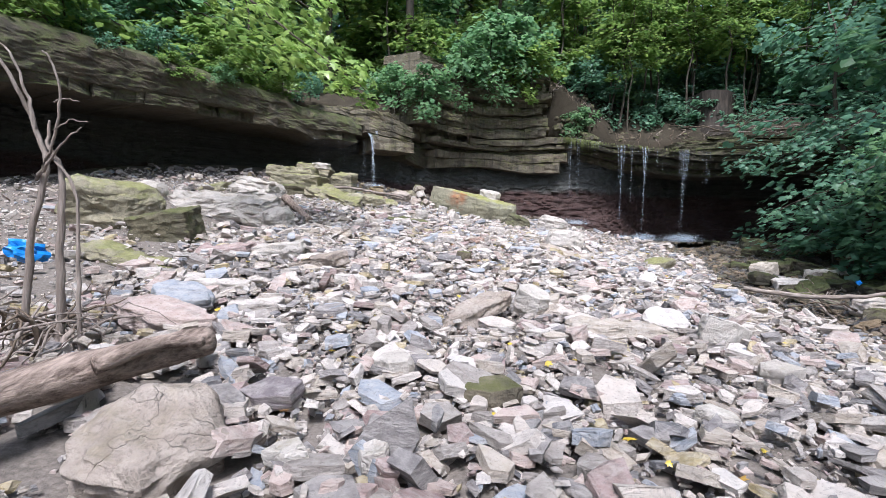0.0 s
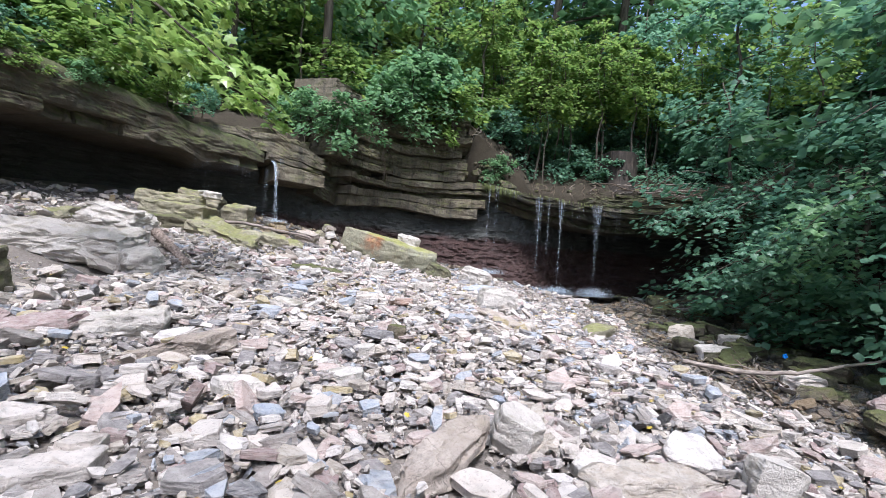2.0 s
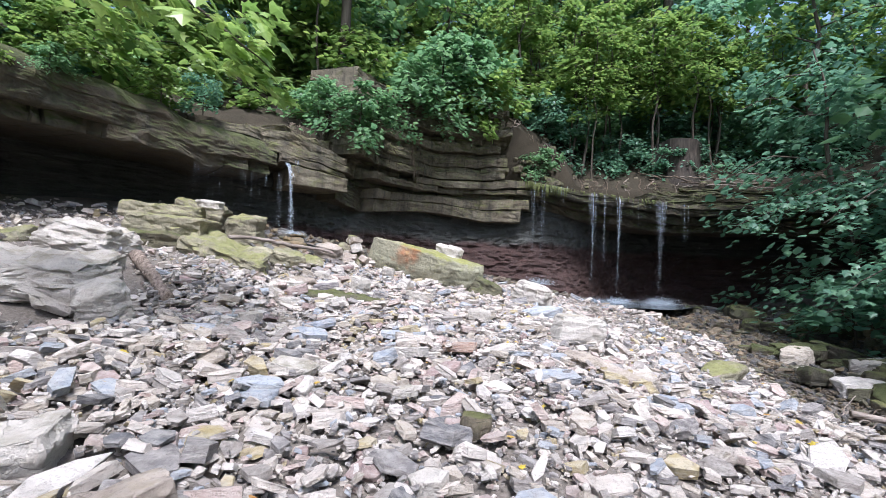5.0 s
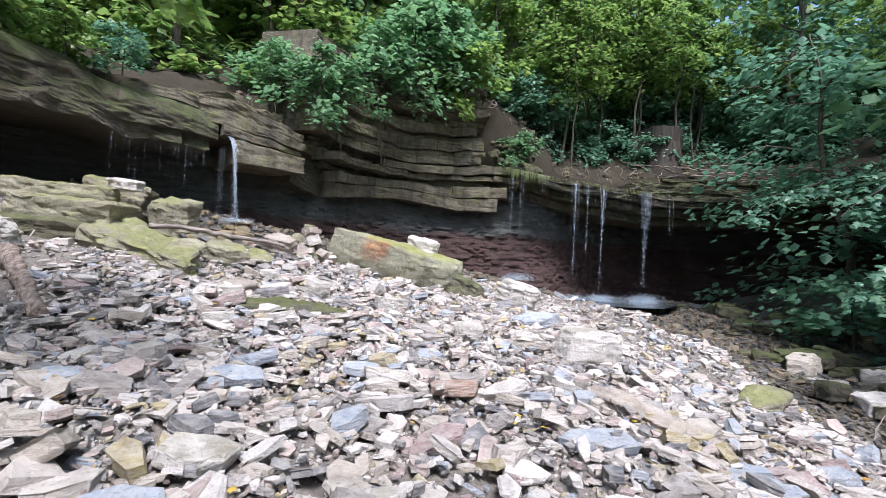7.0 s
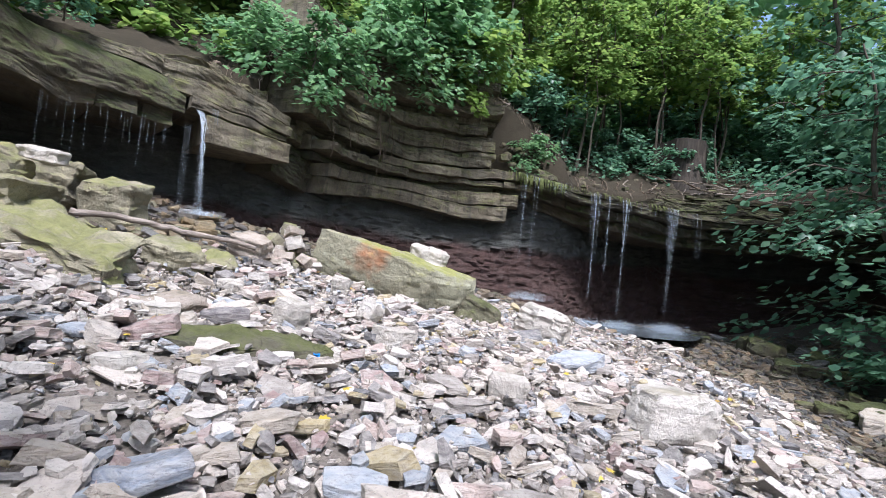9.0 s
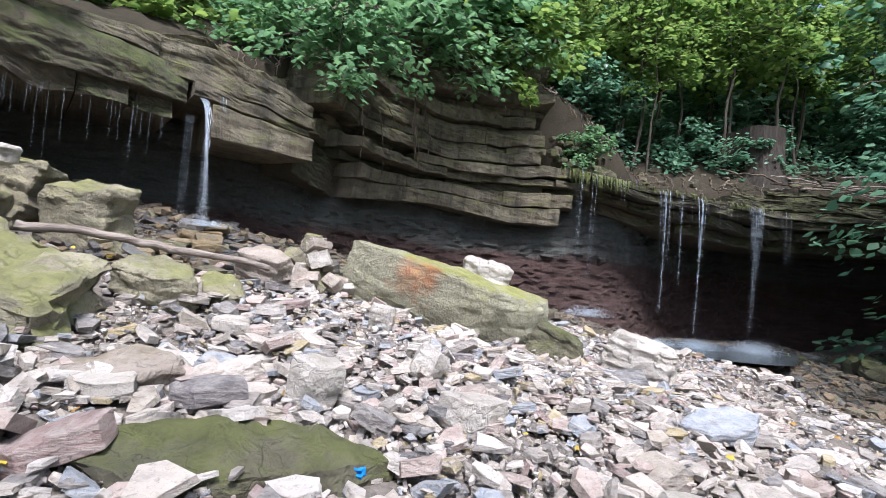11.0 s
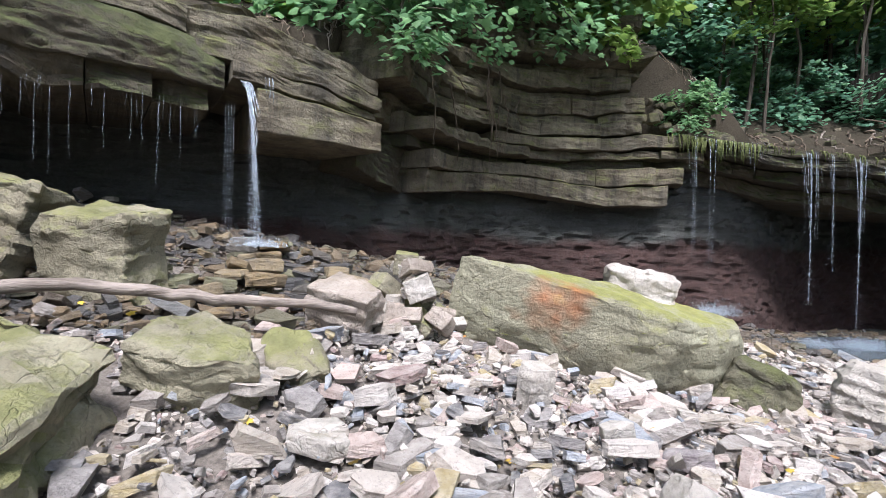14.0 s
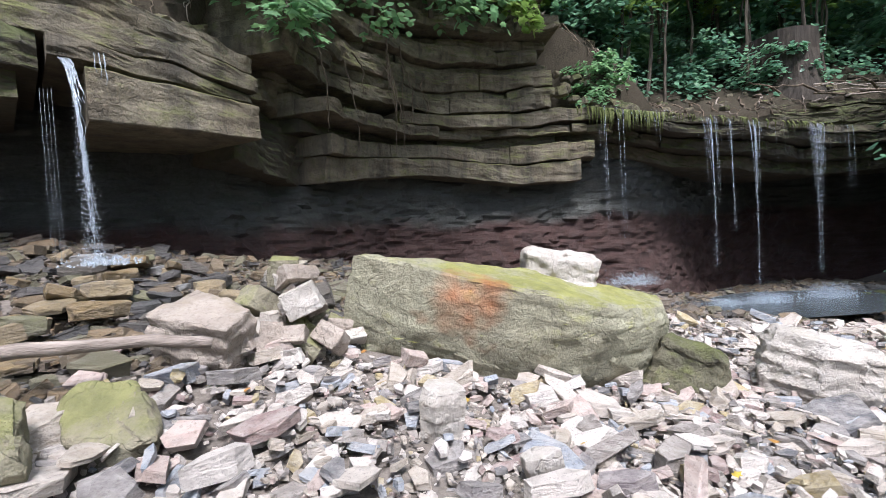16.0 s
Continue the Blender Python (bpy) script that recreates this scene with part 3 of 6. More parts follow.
# ---- water ----
def tube(points, radii, sides=6):
    """Vertices and faces of a tube along points."""
    V, F = [], []
    pts = [Vector(p) for p in points]
    for i, p in enumerate(pts):
        d = (pts[min(i + 1, len(pts) - 1)] - pts[max(i - 1, 0)]).normalized()
        a = d.cross(Vector((0, 0, 1)) if abs(d.z) < 0.75 else Vector((1, 0, 0))).normalized()
        b = d.cross(a)
        for k in range(sides):
            w = 2 * math.pi * k / sides
            V.append(p + radii[i] * (math.cos(w) * a + math.sin(w) * b))
    for i in range(len(pts) - 1):
        for k in range(sides):
            k2 = (k + 1) % sides
            F.append((i * sides + k, i * sides + k2, (i + 1) * sides + k2, (i + 1) * sides + k))
    F.append(tuple(range(sides - 1, -1, -1)))
    F.append(tuple(range((len(pts) - 1) * sides, len(pts) * sides)))
    return V, F


def strand(parent, top, drop, out, r, seed, thin=0.35, side=0.0):
    """A thread of falling water that breaks up towards its foot."""
    rnd = random.Random(seed)
    n = max(int(drop / 0.05), 4)
    pts, rad = [], []
    for i in range(n + 1):
        f = i / n
        pts.append((top[0] + out[0] * math.sqrt(f) + side * f + 0.012 * rnd.uniform(-1, 1) * f, top[1] + out[1] * math.sqrt(f) + 0.012 * rnd.uniform(-1, 1) * f, top[2] - drop * f))
        rad.append(max(0.0010, 0.72 * r * (0.25 if rnd.random() < 0.55 * f else 1.0) * (1 - (1 - thin) * f) * (0.55 + 0.75 * abs(noise.noise((seed, i * 0.33, 0))) + 0.3 * rnd.random())))
    V, F = tube(pts, rad, 5)
    return mesh_ob("water_strand", V, F, M_FALL, parent, True)


def droplets(parent, top, drop, out, count, spread, seed):
    """Drops that part from a thread of water on its way down."""
    rng = np.random.default_rng(seed)
    T = np.array([(1, 0, -0.5), (-0.5, 0.87, -0.5), (-0.5, -0.87, -0.5), (0, 0, 2.2)])
    F0 = np.array([(0, 1, 3), (1, 2, 3), (2, 0, 3), (0, 2, 1)])
    f = rng.random(count) ** 0.7
    c = np.stack([top[0] + out[0] * np.sqrt(f) + rng.normal(0, 1, count) * spread * f, top[1] + out[1] * np.sqrt(f) + rng.normal(0, 1, count) * spread * f, top[2] - drop * f], -1)
    V = T[None] * rng.uniform(0.002, 0.006, count)[:, None, None] + c[:, None, :]
    F = (F0[None] + (np.arange(count) * 4)[:, None, None]).reshape(-1, 3)
    ob = big_mesh("droplets", V.reshape(-1, 3), F, M_FALL)
    ob.parent = parent
    return tagged(ob, "fine white drops of falling water", kind="stuff")


def waterfall(label, strands, drops=0):
    fall = tagged(new("waterfall"), label, "waterfall")
    for k, st in enumerate(strands):
        strand(fall, *st, seed=k + 3)
    if drops:
        top, drop, out, _ = max(strands, key=lambda st: st[1])
        droplets(fall, top, drop, out, drops, 0.045, len(strands))
    return fall


def brow_xyz(u, off, z):
    x, y = brow(u, off)
    return (x, y, z)


_rf = random.Random(15)
_jet = []
for _k in range(18):
    _w = _rf.gauss(0, 0.035)
    _jet.append(((-2.73 + _w, 17.02 + 0.3 * _w, 4.22 + _rf.uniform(-0.02, 0.03)), _rf.choice((0.5, 0.8, 1.2, 1.6, 1.88)) * _rf.uniform(0.9, 1.0), (0.28 - 0.9 * _w + _rf.uniform(-0.03, 0.03), -0.38 + _rf.uniform(-0.05, 0.05)), _rf.uniform(0.007, 0.019)))
_jet += [((-2.9 + 0.03 * _k, 16.95, 3.95), 1.55 + 0.05 * _k, (0.02, -0.05), 0.0028) for _k in range(4)]
_jet += [((-2.52 + 0.04 * _k, 17.12, 4.34), 0.2 + 0.06 * _k, (0.03, -0.06), 0.012) for _k in range(3)]
waterfall("narrow white waterfall pouring over the mossy western ledge", _jet, 900)
_rw = random.Random(5)
_drips = []
for _ in range(24):
    _x = _rw.uniform(-0.1, 1.7)
    _drips.append((brow_xyz(U["E"] - _x, 0.04, 3.86 + _rw.uniform(-0.03, 0.08)), _rw.uniform(0.12, 0.9), (0.01, -0.02), _rw.uniform(0.0013, 0.0026)))
waterfall("fine drips of water off the mossy western ledge", _drips)


def lip_fall(label, x0, x1, count, r, drop, seed, z, meet=0.75):
    """Threads that leave the lip side by side and draw together as they fall."""
    rnd = random.Random(seed)
    out = []
    us = np.interp(np.linspace(x0, x1, count), LINE[_marks["I"]:_marks["N"], 0], ALONG[_marks["I"]:_marks["N"]])
    mid = 0.5 * (x0 + x1)
    for k, u in enumerate(us):
        x, y = brow(u + rnd.uniform(-0.05, 0.05), 0.09)
        full = k in (count // 2, count // 2 + 1)
        out.append(((x, y, z + rnd.uniform(-0.05, 0.02)), drop * (rnd.uniform(0.9, 1.0) if full else rnd.uniform(0.08, 0.6)), ((mid - x) * meet, -0.08 - 0.06 * rnd.random()), r * (1.2 if full else rnd.uniform(0.3, 0.9))))
    return waterfall(label, out, int(25000 * r) if drop > 1.2 else 0)


lip_fall("thin threads of water over a moss-hung lip", 5.38, 5.55, 4, 0.008, 2.7, 1, 4.98)
lip_fall("thin thread of water beside a mossy lip", 5.7, 5.86, 4, 0.007, 2.9, 9, 4.9)
lip_fall("short dripping curtain of water under the rock lip", 5.95, 6.7, 16, 0.005, 0.7, 2, 4.78, 0.0)
lip_fall("white thread of water falling from the rock lip", 7.26, 7.54, 9, 0.015, 3.1, 3, 4.56, 0.45)
lip_fall("thin thread of water beside a stronger fall", 7.72, 7.84, 3, 0.008, 2.4, 4, 4.5)
lip_fall("white thread of water falling into the pool", 8.13, 8.42, 8, 0.013, 3.5, 6, 4.45)
lip_fall("broad veil of water falling from the rock lip", 9.6, 10.06, 14, 0.012, 3.4, 7, 4.40, 0.5)
lip_fall("thin drips of water beside the broad veil", 10.6, 10.9, 4, 0.006, 1.4, 10, 4.36, 0.2)
lip_fall("scattered drips of water under the rock lip", 6.8, 10.6, 26, 0.0035, 1.0, 8, 4.34, 0.0)


def sheet(name, outline, z, mat, label, category, steps=0.25):
    bm = bmesh.new()
    vs = [bm.verts.new((x, y, z)) for x, y in outline]
    bm.faces.new(vs)
    ob = part(name, bm, mat)
    return tagged(ob, label, category, kind="structure")


sheet("water_pool", [(8.2 + 2.9 * math.cos(a) * (1 + 0.12 * math.sin(3 * a)), 19.2 + 1.3 * math.sin(a) * (1 + 0.1 * math.cos(5 * a))) for a in np.linspace(0, 2 * math.pi, 40, endpoint=False)], 0.68, M_POOL, "shallow dark pool under the waterfalls", "water")

sheet("stream", [(7.0 + 0.05 * (y - 8) + side * (0.55 + 0.15 * math.sin(1.7 * y + side)), y) for side, ys in ((-1, np.arange(3.0, 13.0, 0.5)), (1, np.arange(12.5, 2.5, -0.5))) for y in ys], -0.62, M_POOL, "thin trickle of clear water in a brown stream bed", "water")


def splash(label, x, y, z, r, count, seed):
    """Droplets thrown up where a fall lands."""
    rng = np.random.default_rng(seed)
    T = np.array([(1, 0, -0.5), (-0.5, 0.87, -0.5), (-0.5, -0.87, -0.5), (0, 0, 1)])
    F0 = np.array([(0, 1, 3), (1, 2, 3), (2, 0, 3), (0, 2, 1)])
    c = np.stack([rng.normal(x, r, count), rng.normal(y, r * 0.6, count), z + np.abs(rng.normal(0, r * 0.35, count))], -1)
    V = T[None] * rng.uniform(0.005, 0.017, count)[:, None, None] + c[:, None, :]
    F = (F0[None] + (np.arange(count) * 4)[:, None, None]).reshape(-1, 3)
    return tagged(big_mesh("water_spray", V.reshape(-1, 3), F, M_FALL), label, "spray", kind="stuff")


splash("white spray where water lands in the dark pool", 7.4, 19.6, 0.68, 0.20, 900, 1)
splash("white spray where water lands in the dark pool", 8.25, 19.4, 0.68, 0.24, 2200, 2)
splash("white spray where water lands in the dark pool", 9.8, 19.3, 0.68, 0.32, 2200, 3)
splash("fine spray on the rocks under the moss-hung lip", 5.6, 20.1, 1.2, 0.28, 1200, 5)
splash("white spray on the wet stones below the western fall", -2.4, 16.65, 2.36, 0.12, 300, 4)

# ---- stones ----
def stone_template(rnd, n, rings):
    """An angular slab of stone, one unit long: rings of a polygon."""
    ang = sorted((k + rnd.uniform(-0.32, 0.32)) * 2 * math.pi / n for k in range(n))
    rad = [rnd.uniform(0.34, 0.58) for _ in range(n)]
    V = []
    for z, sc in rings:
        dx, dy = rnd.uniform(-0.03, 0.03), rnd.uniform(-0.03, 0.03)
        for a, r in zip(ang, rad):
            s = sc * rnd.uniform(0.86, 1.06)
            V.append((r * s * math.cos(a) + dx, r * s * math.sin(a) + dy, z + rnd.uniform(-0.12, 0.12)))
    return np.array(V)


def stone_faces(n, m):
    """Triangles of m rings of n, with closed ends."""
    F = []
    for i in range(m - 1):
        for k in range(n):
            a, b = i * n + k, i * n + (k + 1) % n
            F += [(a, b, b + n), (a, b + n, a + n)]
    for k in range(1, n - 1):
        F.append((0, k + 1, k))
        F.append(((m - 1) * n, (m - 1) * n + k, (m - 1) * n + k + 1))
    return np.array(F)


RINGS4 = [(-0.5, 0.92), (-0.3, 1.0), (0.38, 0.99), (0.5, 0.93)]
RINGS3 = [(-0.5, 0.94), (0.36, 1.0), (0.5, 0.92)]
RINGS2B = [(-0.5, 0.97), (0.5, 0.9)]
RINGS2 = [(-0.5, 1.0), (0.5, 0.82)]


def rot_matrices(rz, rx, ry):
    c, s = np.cos, np.sin
    o, l = np.zeros_like(rz), np.ones_like(rz)
    Z = np.stack([c(rz), -s(rz), o, s(rz), c(rz), o, o, o, l], -1).reshape(-1, 3, 3)
    X = np.stack([l, o, o, o, c(rx), -s(rx), o, s(rx), c(rx)], -1).reshape(-1, 3, 3)
    Y = np.stack([c(ry), o, s(ry), o, l, o, -s(ry), o, c(ry)], -1).reshape(-1, 3, 3)
    return X @ Y @ Z


def scatter_stones(name, label, xs, ys, sizes, flat, n, rings, mat, seed, tilt=0.2, sink=0.3, lift=0.0):
    rng, rnd = np.random.default_rng(seed), random.Random(seed)
    temps = [stone_template(rnd, n, rings) for _ in range(24)]
    Ft = stone_faces(n, len(rings))
    cnt = len(xs)
    zs = np.array([ground_z(x, y) for x, y in zip(xs, ys)])
    T = np.stack(temps)[rng.integers(0, 24, cnt)]
    S = np.stack([sizes, sizes * rng.uniform(0.3, 0.85, cnt), sizes * flat * rng.uniform(0.6, 1.4, cnt)], -1)
    k = np.where(rng.random(cnt) < 0.12, 2.6, 1.0)
    M = rot_matrices(rng.uniform(0, 6.283, cnt), rng.normal(0, tilt, cnt) * k, rng.normal(0, tilt, cnt) * k)
    P = np.einsum("nij,nvj->nvi", M, T * S[:, None, :])
    P += np.stack([xs, ys, zs + S[:, 2] * (0.5 - sink) + lift * rng.random(cnt)], -1)[:, None, :]
    nv = T.shape[1]
    F = (Ft[None] + (np.arange(cnt) * nv)[:, None, None]).reshape(-1, 3)
    return tagged(big_mesh(name, P.reshape(-1, 3), F, mat), label, "stones", kind="stuff")


_ia, _if, _in = _marks["P1"], _marks["F"], _marks["O"]


def on_fan(x, y, inset=0.4):
    """Whether the rubble fan lies here: inside the foot of the cliff and the eastern bank."""
    if x > (14 + 0.1 * (y - 8) if y < 12 else 16.5):
        return False
    if y < 17.9 and x < float(np.interp(y, LINE[_ia:_if, 1], LINE[_ia:_if, 0])) - 2.6:
        return False
    if x < -2.6 - 0.9 * y and y < 4:
        return False
    if x > -1.3 and y > float(np.interp(x, LINE[_if:_in, 0], LINE[_if:_in, 1])) + (1.0 if x < 5 else 3.0):
        return False
    return y < 23 and (y < 19.2 or x > -1.3)


def wet(x, y):
    """Wet ground along the foot of the cliff, under the falls; eastward, tree shade as colour."""
    w = 0.5 * noise.noise((x * 0.6, y * 0.6, 2.0))
    if x > 7.0 + 0.12 * (y - 8) + 1.5 * w:
        return True
    return y > (15.0 + 0.25 * (x + 1.5) if x < 0.5 else min(16.6 + 0.12 * x, 18.0)) + w and x > -4.0


BARE = [(-5.15, 11.3, 1.45, 0.8), (-3.15, 13.7, 0.85, 0.55), (-3.2, 15.3, 0.45, 0.35), (1.1, 15.55, 1.5, 0.4), (-0.87, 11.75, 0.75, 0.25), (-1.27, 2.0, 0.4, 0.36), (-4.4, 14.1, 0.9, 0.6),
        (-2.0, 2.0, 0.3, 0.3), (-1.7, 2.7, 0.25, 0.3), (-2.35, 6.85, 0.4, 0.3), (3.5, 14.9, 0.45, 0.3), (0.35, 4.55, 0.4, 0.25), (1.75, 4.4, 0.5, 0.2), (-4.3, 7.4, 0.5, 0.4), (-2.25, 3.75, 0.45, 0.2)]


def fan_points(count, seed, x0=-9, x1=11, y0=-1.5, y1=17.5, near=0.0):
    rng = np.random.default_rng(seed)
    out = []
    while len(out) < count:
        x, y = rng.uniform(x0, x1), rng.uniform(y0, y1)
        if near and abs(x - 0.6) > 4.2 and x < 7 and rng.random() < near:
            continue
        if on_fan(x, y) and not any(((x - a) / c) ** 2 + ((y - b) / d) ** 2 < 1 for a, b, c, d in BARE):
            out.append((x, y))
    return np.array(out)


def rubble():
    rng = np.random.default_rng(11)
    sets = [("gravel", "small chips of pale grey and brown stone", 92000, lambda k: rng.lognormal(-2.85, 0.4, k), 0.26, 4, RINGS2, 21, 0.35, 0.2, 0.06),
            ("rubble", "loose angular flat stones covering the gorge floor", 36000, lambda k: np.clip(rng.lognormal(-2.02, 0.48, k), 0.06, 0.42), 0.18, 5, RINGS2B, 22, 0.24, 0.15, 0.11),
            ("rubble", "larger slabs of pale stone lying in the rubble", 2600, lambda k: np.clip(rng.lognormal(-1.35, 0.30, k), 0.16, 0.5), 0.16, 6, RINGS3, 23, 0.26, 0.0, 0.12)]
    for name, label, count, size, flat, n, rings, seed, tilt, sink, lift in sets:
        p = fan_points(count, seed + 100, -11, 13.5, -1.0, 22.4, 0.78)
        w = np.array([wet(x, y) for x, y in p])
        q = p[~w]
        scatter_stones(name, label, q[:, 0], q[:, 1], size(len(q)), flat, n, rings, M_RUBBLE, seed, tilt, sink, lift)
        extra = fan_points(count // 8, seed + 300, 8.5, 16.0, 11.0, 22.5)
        q = np.concatenate([p[w], extra])
        scatter_stones(name, "wet brown stones at the foot of the cliff, with bank shade in their colour", q[:, 0], q[:, 1], size(len(q)), flat, n, rings, M_WET_SHADED, seed + 50, tilt, sink, lift * 0.5)


rubble()


def slabs():
    """The countable slabs that lie on top, along the middle of the fan."""
    rnd = random.Random(41)
    meshes = []
    for k in range(14):
        me = bpy.data.meshes.new("stone_slab")
        n = rnd.choice((6, 7, 8))
        me.from_pydata([tuple(v) for v in stone_template(rnd, n, RINGS4)], [], [tuple(f) for f in stone_faces(n, 4)])
        me.materials.append(M_STONE)
        meshes.append(me)
    pts = fan_points(290, 4, -4, 5.5, 1.2, 15.5)
    for x, y in pts:
        s = min(max(rnd.lognormvariate(-1.35, 0.3), 0.17), 0.55)
        th = s * rnd.uniform(0.10, 0.26)
        ob = new("stone_slab", rnd.choice(meshes))
        m = pose(x, y, ground_z(x, y) + th * 0.45 + 0.05, rnd.gauss(0, 13), rnd.gauss(0, 13), rnd.uniform(0, 360))
        ob.matrix_basis = m @ Matrix.Diagonal((s, s * rnd.uniform(0.5, 0.85), th, 1))
        tagged(ob, "flat angular slab of pale limestone on the rubble", "stone", "slabs on the rubble fan")


slabs()


def boulder(name, label, centre, dims, turn, mat, seed, shape="slab", group="boulders", cuts=4, rough=0.03):
    """A boulder out of a hull of random corners, its faces broken up and its edges worn. centre: x, y, z of its foot."""
    rnd = random.Random(seed)
    bm = bmesh.new()
    levels = {"slab": ((-0.5, 0.93), (-0.1, 1.0), (0.36, 0.98), (0.5, 0.86)), "chunk": ((-0.5, 0.9), (-0.15, 1.0), (0.32, 0.97), (0.5, 0.74)),
              "block": ((-0.5, 0.96), (0.0, 1.0), (0.5, 0.93)), "wedge": ((-0.5, 0.75), (-0.2, 0.92), (0.25, 1.0), (0.5, 0.9))}[shape]
    small = max(dims) < 0.55
    rough = rough * (0.4 if small else 1.0)
    n = 4 if shape == "block" else rnd.choice((5, 6)) if small else rnd.choice((6, 7))
    ph = rnd.uniform(0, 6)
    ang = [(k + 0.5 + rnd.uniform(-0.12, 0.12)) * 2 * math.pi / n + (0 if shape == "block" else 0.3 * ph) for k in range(n)]
    rad = [(0.68 if shape == "block" else 0.58) * rnd.uniform(0.72, 1.1) for _ in ang]
    for z, s in levels:
        for a, r in zip(ang, rad):
            w = s * rnd.uniform(0.9, 1.06)
            bm.verts.new((max(-0.5, min(0.5, r * w * math.cos(a))), max(-0.5, min(0.5, r * w * math.sin(a))), z + rnd.uniform(-0.07, 0.07)))
    hull = bmesh.ops.convex_hull(bm, input=bm.verts)
    bmesh.ops.delete(bm, geom=list({v for v in hull["geom_interior"] + hull["geom_unused"] if isinstance(v, bmesh.types.BMVert)}), context="VERTS")
    bmesh.ops.dissolve_limit(bm, angle_limit=radians(6), verts=bm.verts, edges=bm.edges)
    bmesh.ops.scale(bm, vec=dims, verts=bm.verts)
    size = max(dims)
    bmesh.ops.bevel(bm, geom=bm.edges[:], offset=(0.006 if small else 0.013) * size ** 0.5, segments=1, profile=0.6, affect="EDGES", clamp_overlap=True)
    bmesh.ops.triangulate(bm, faces=bm.faces)
    lim = size / (5.0 * cuts)
    for _ in range(4):
        long = [e for e in bm.edges if e.calc_length() > lim]
        if not long or len(bm.verts) > 3200:
            break
        bmesh.ops.subdivide_edges(bm, edges=long, cuts=1)
        bmesh.ops.triangulate(bm, faces=bm.faces)
    bm.normal_update()
    for v in bm.verts:
        c = v.co
        d = rough * size ** 0.5 * (1.7 * N3(c.x + seed, c.y, c.z * 2, 1.6) + 1.0 * N3(c.x, c.y + seed, c.z * 2.5, 4.5) + 0.6 * N3(c.x, c.y, c.z * 2 + seed, 11) + 0.5 * noise.cell((c.x * 3 + seed, c.y * 3, c.z * 6)) - 0.5 * max(0.0, 0.16 - abs(N3(c.x + 2 * seed, c.y, c.z * 1.5, 1.9))) * 4)
        ledge = 0.5 * rough * noise.noise((c.x * 0.6, c.y * 0.6, c.z * 16 + seed))
        v.co = c + v.normal * (d + ledge)
    ob = part(name, bm, mat, smooth=not small)
    if not small:
        ob.data.set_sharp_from_angle(angle=radians(24))
    x, y, z = centre
    ob.matrix_basis = pose(x, y, z + dims[2] * 0.42, *turn)
    return tagged(ob, label, "boulder", group)


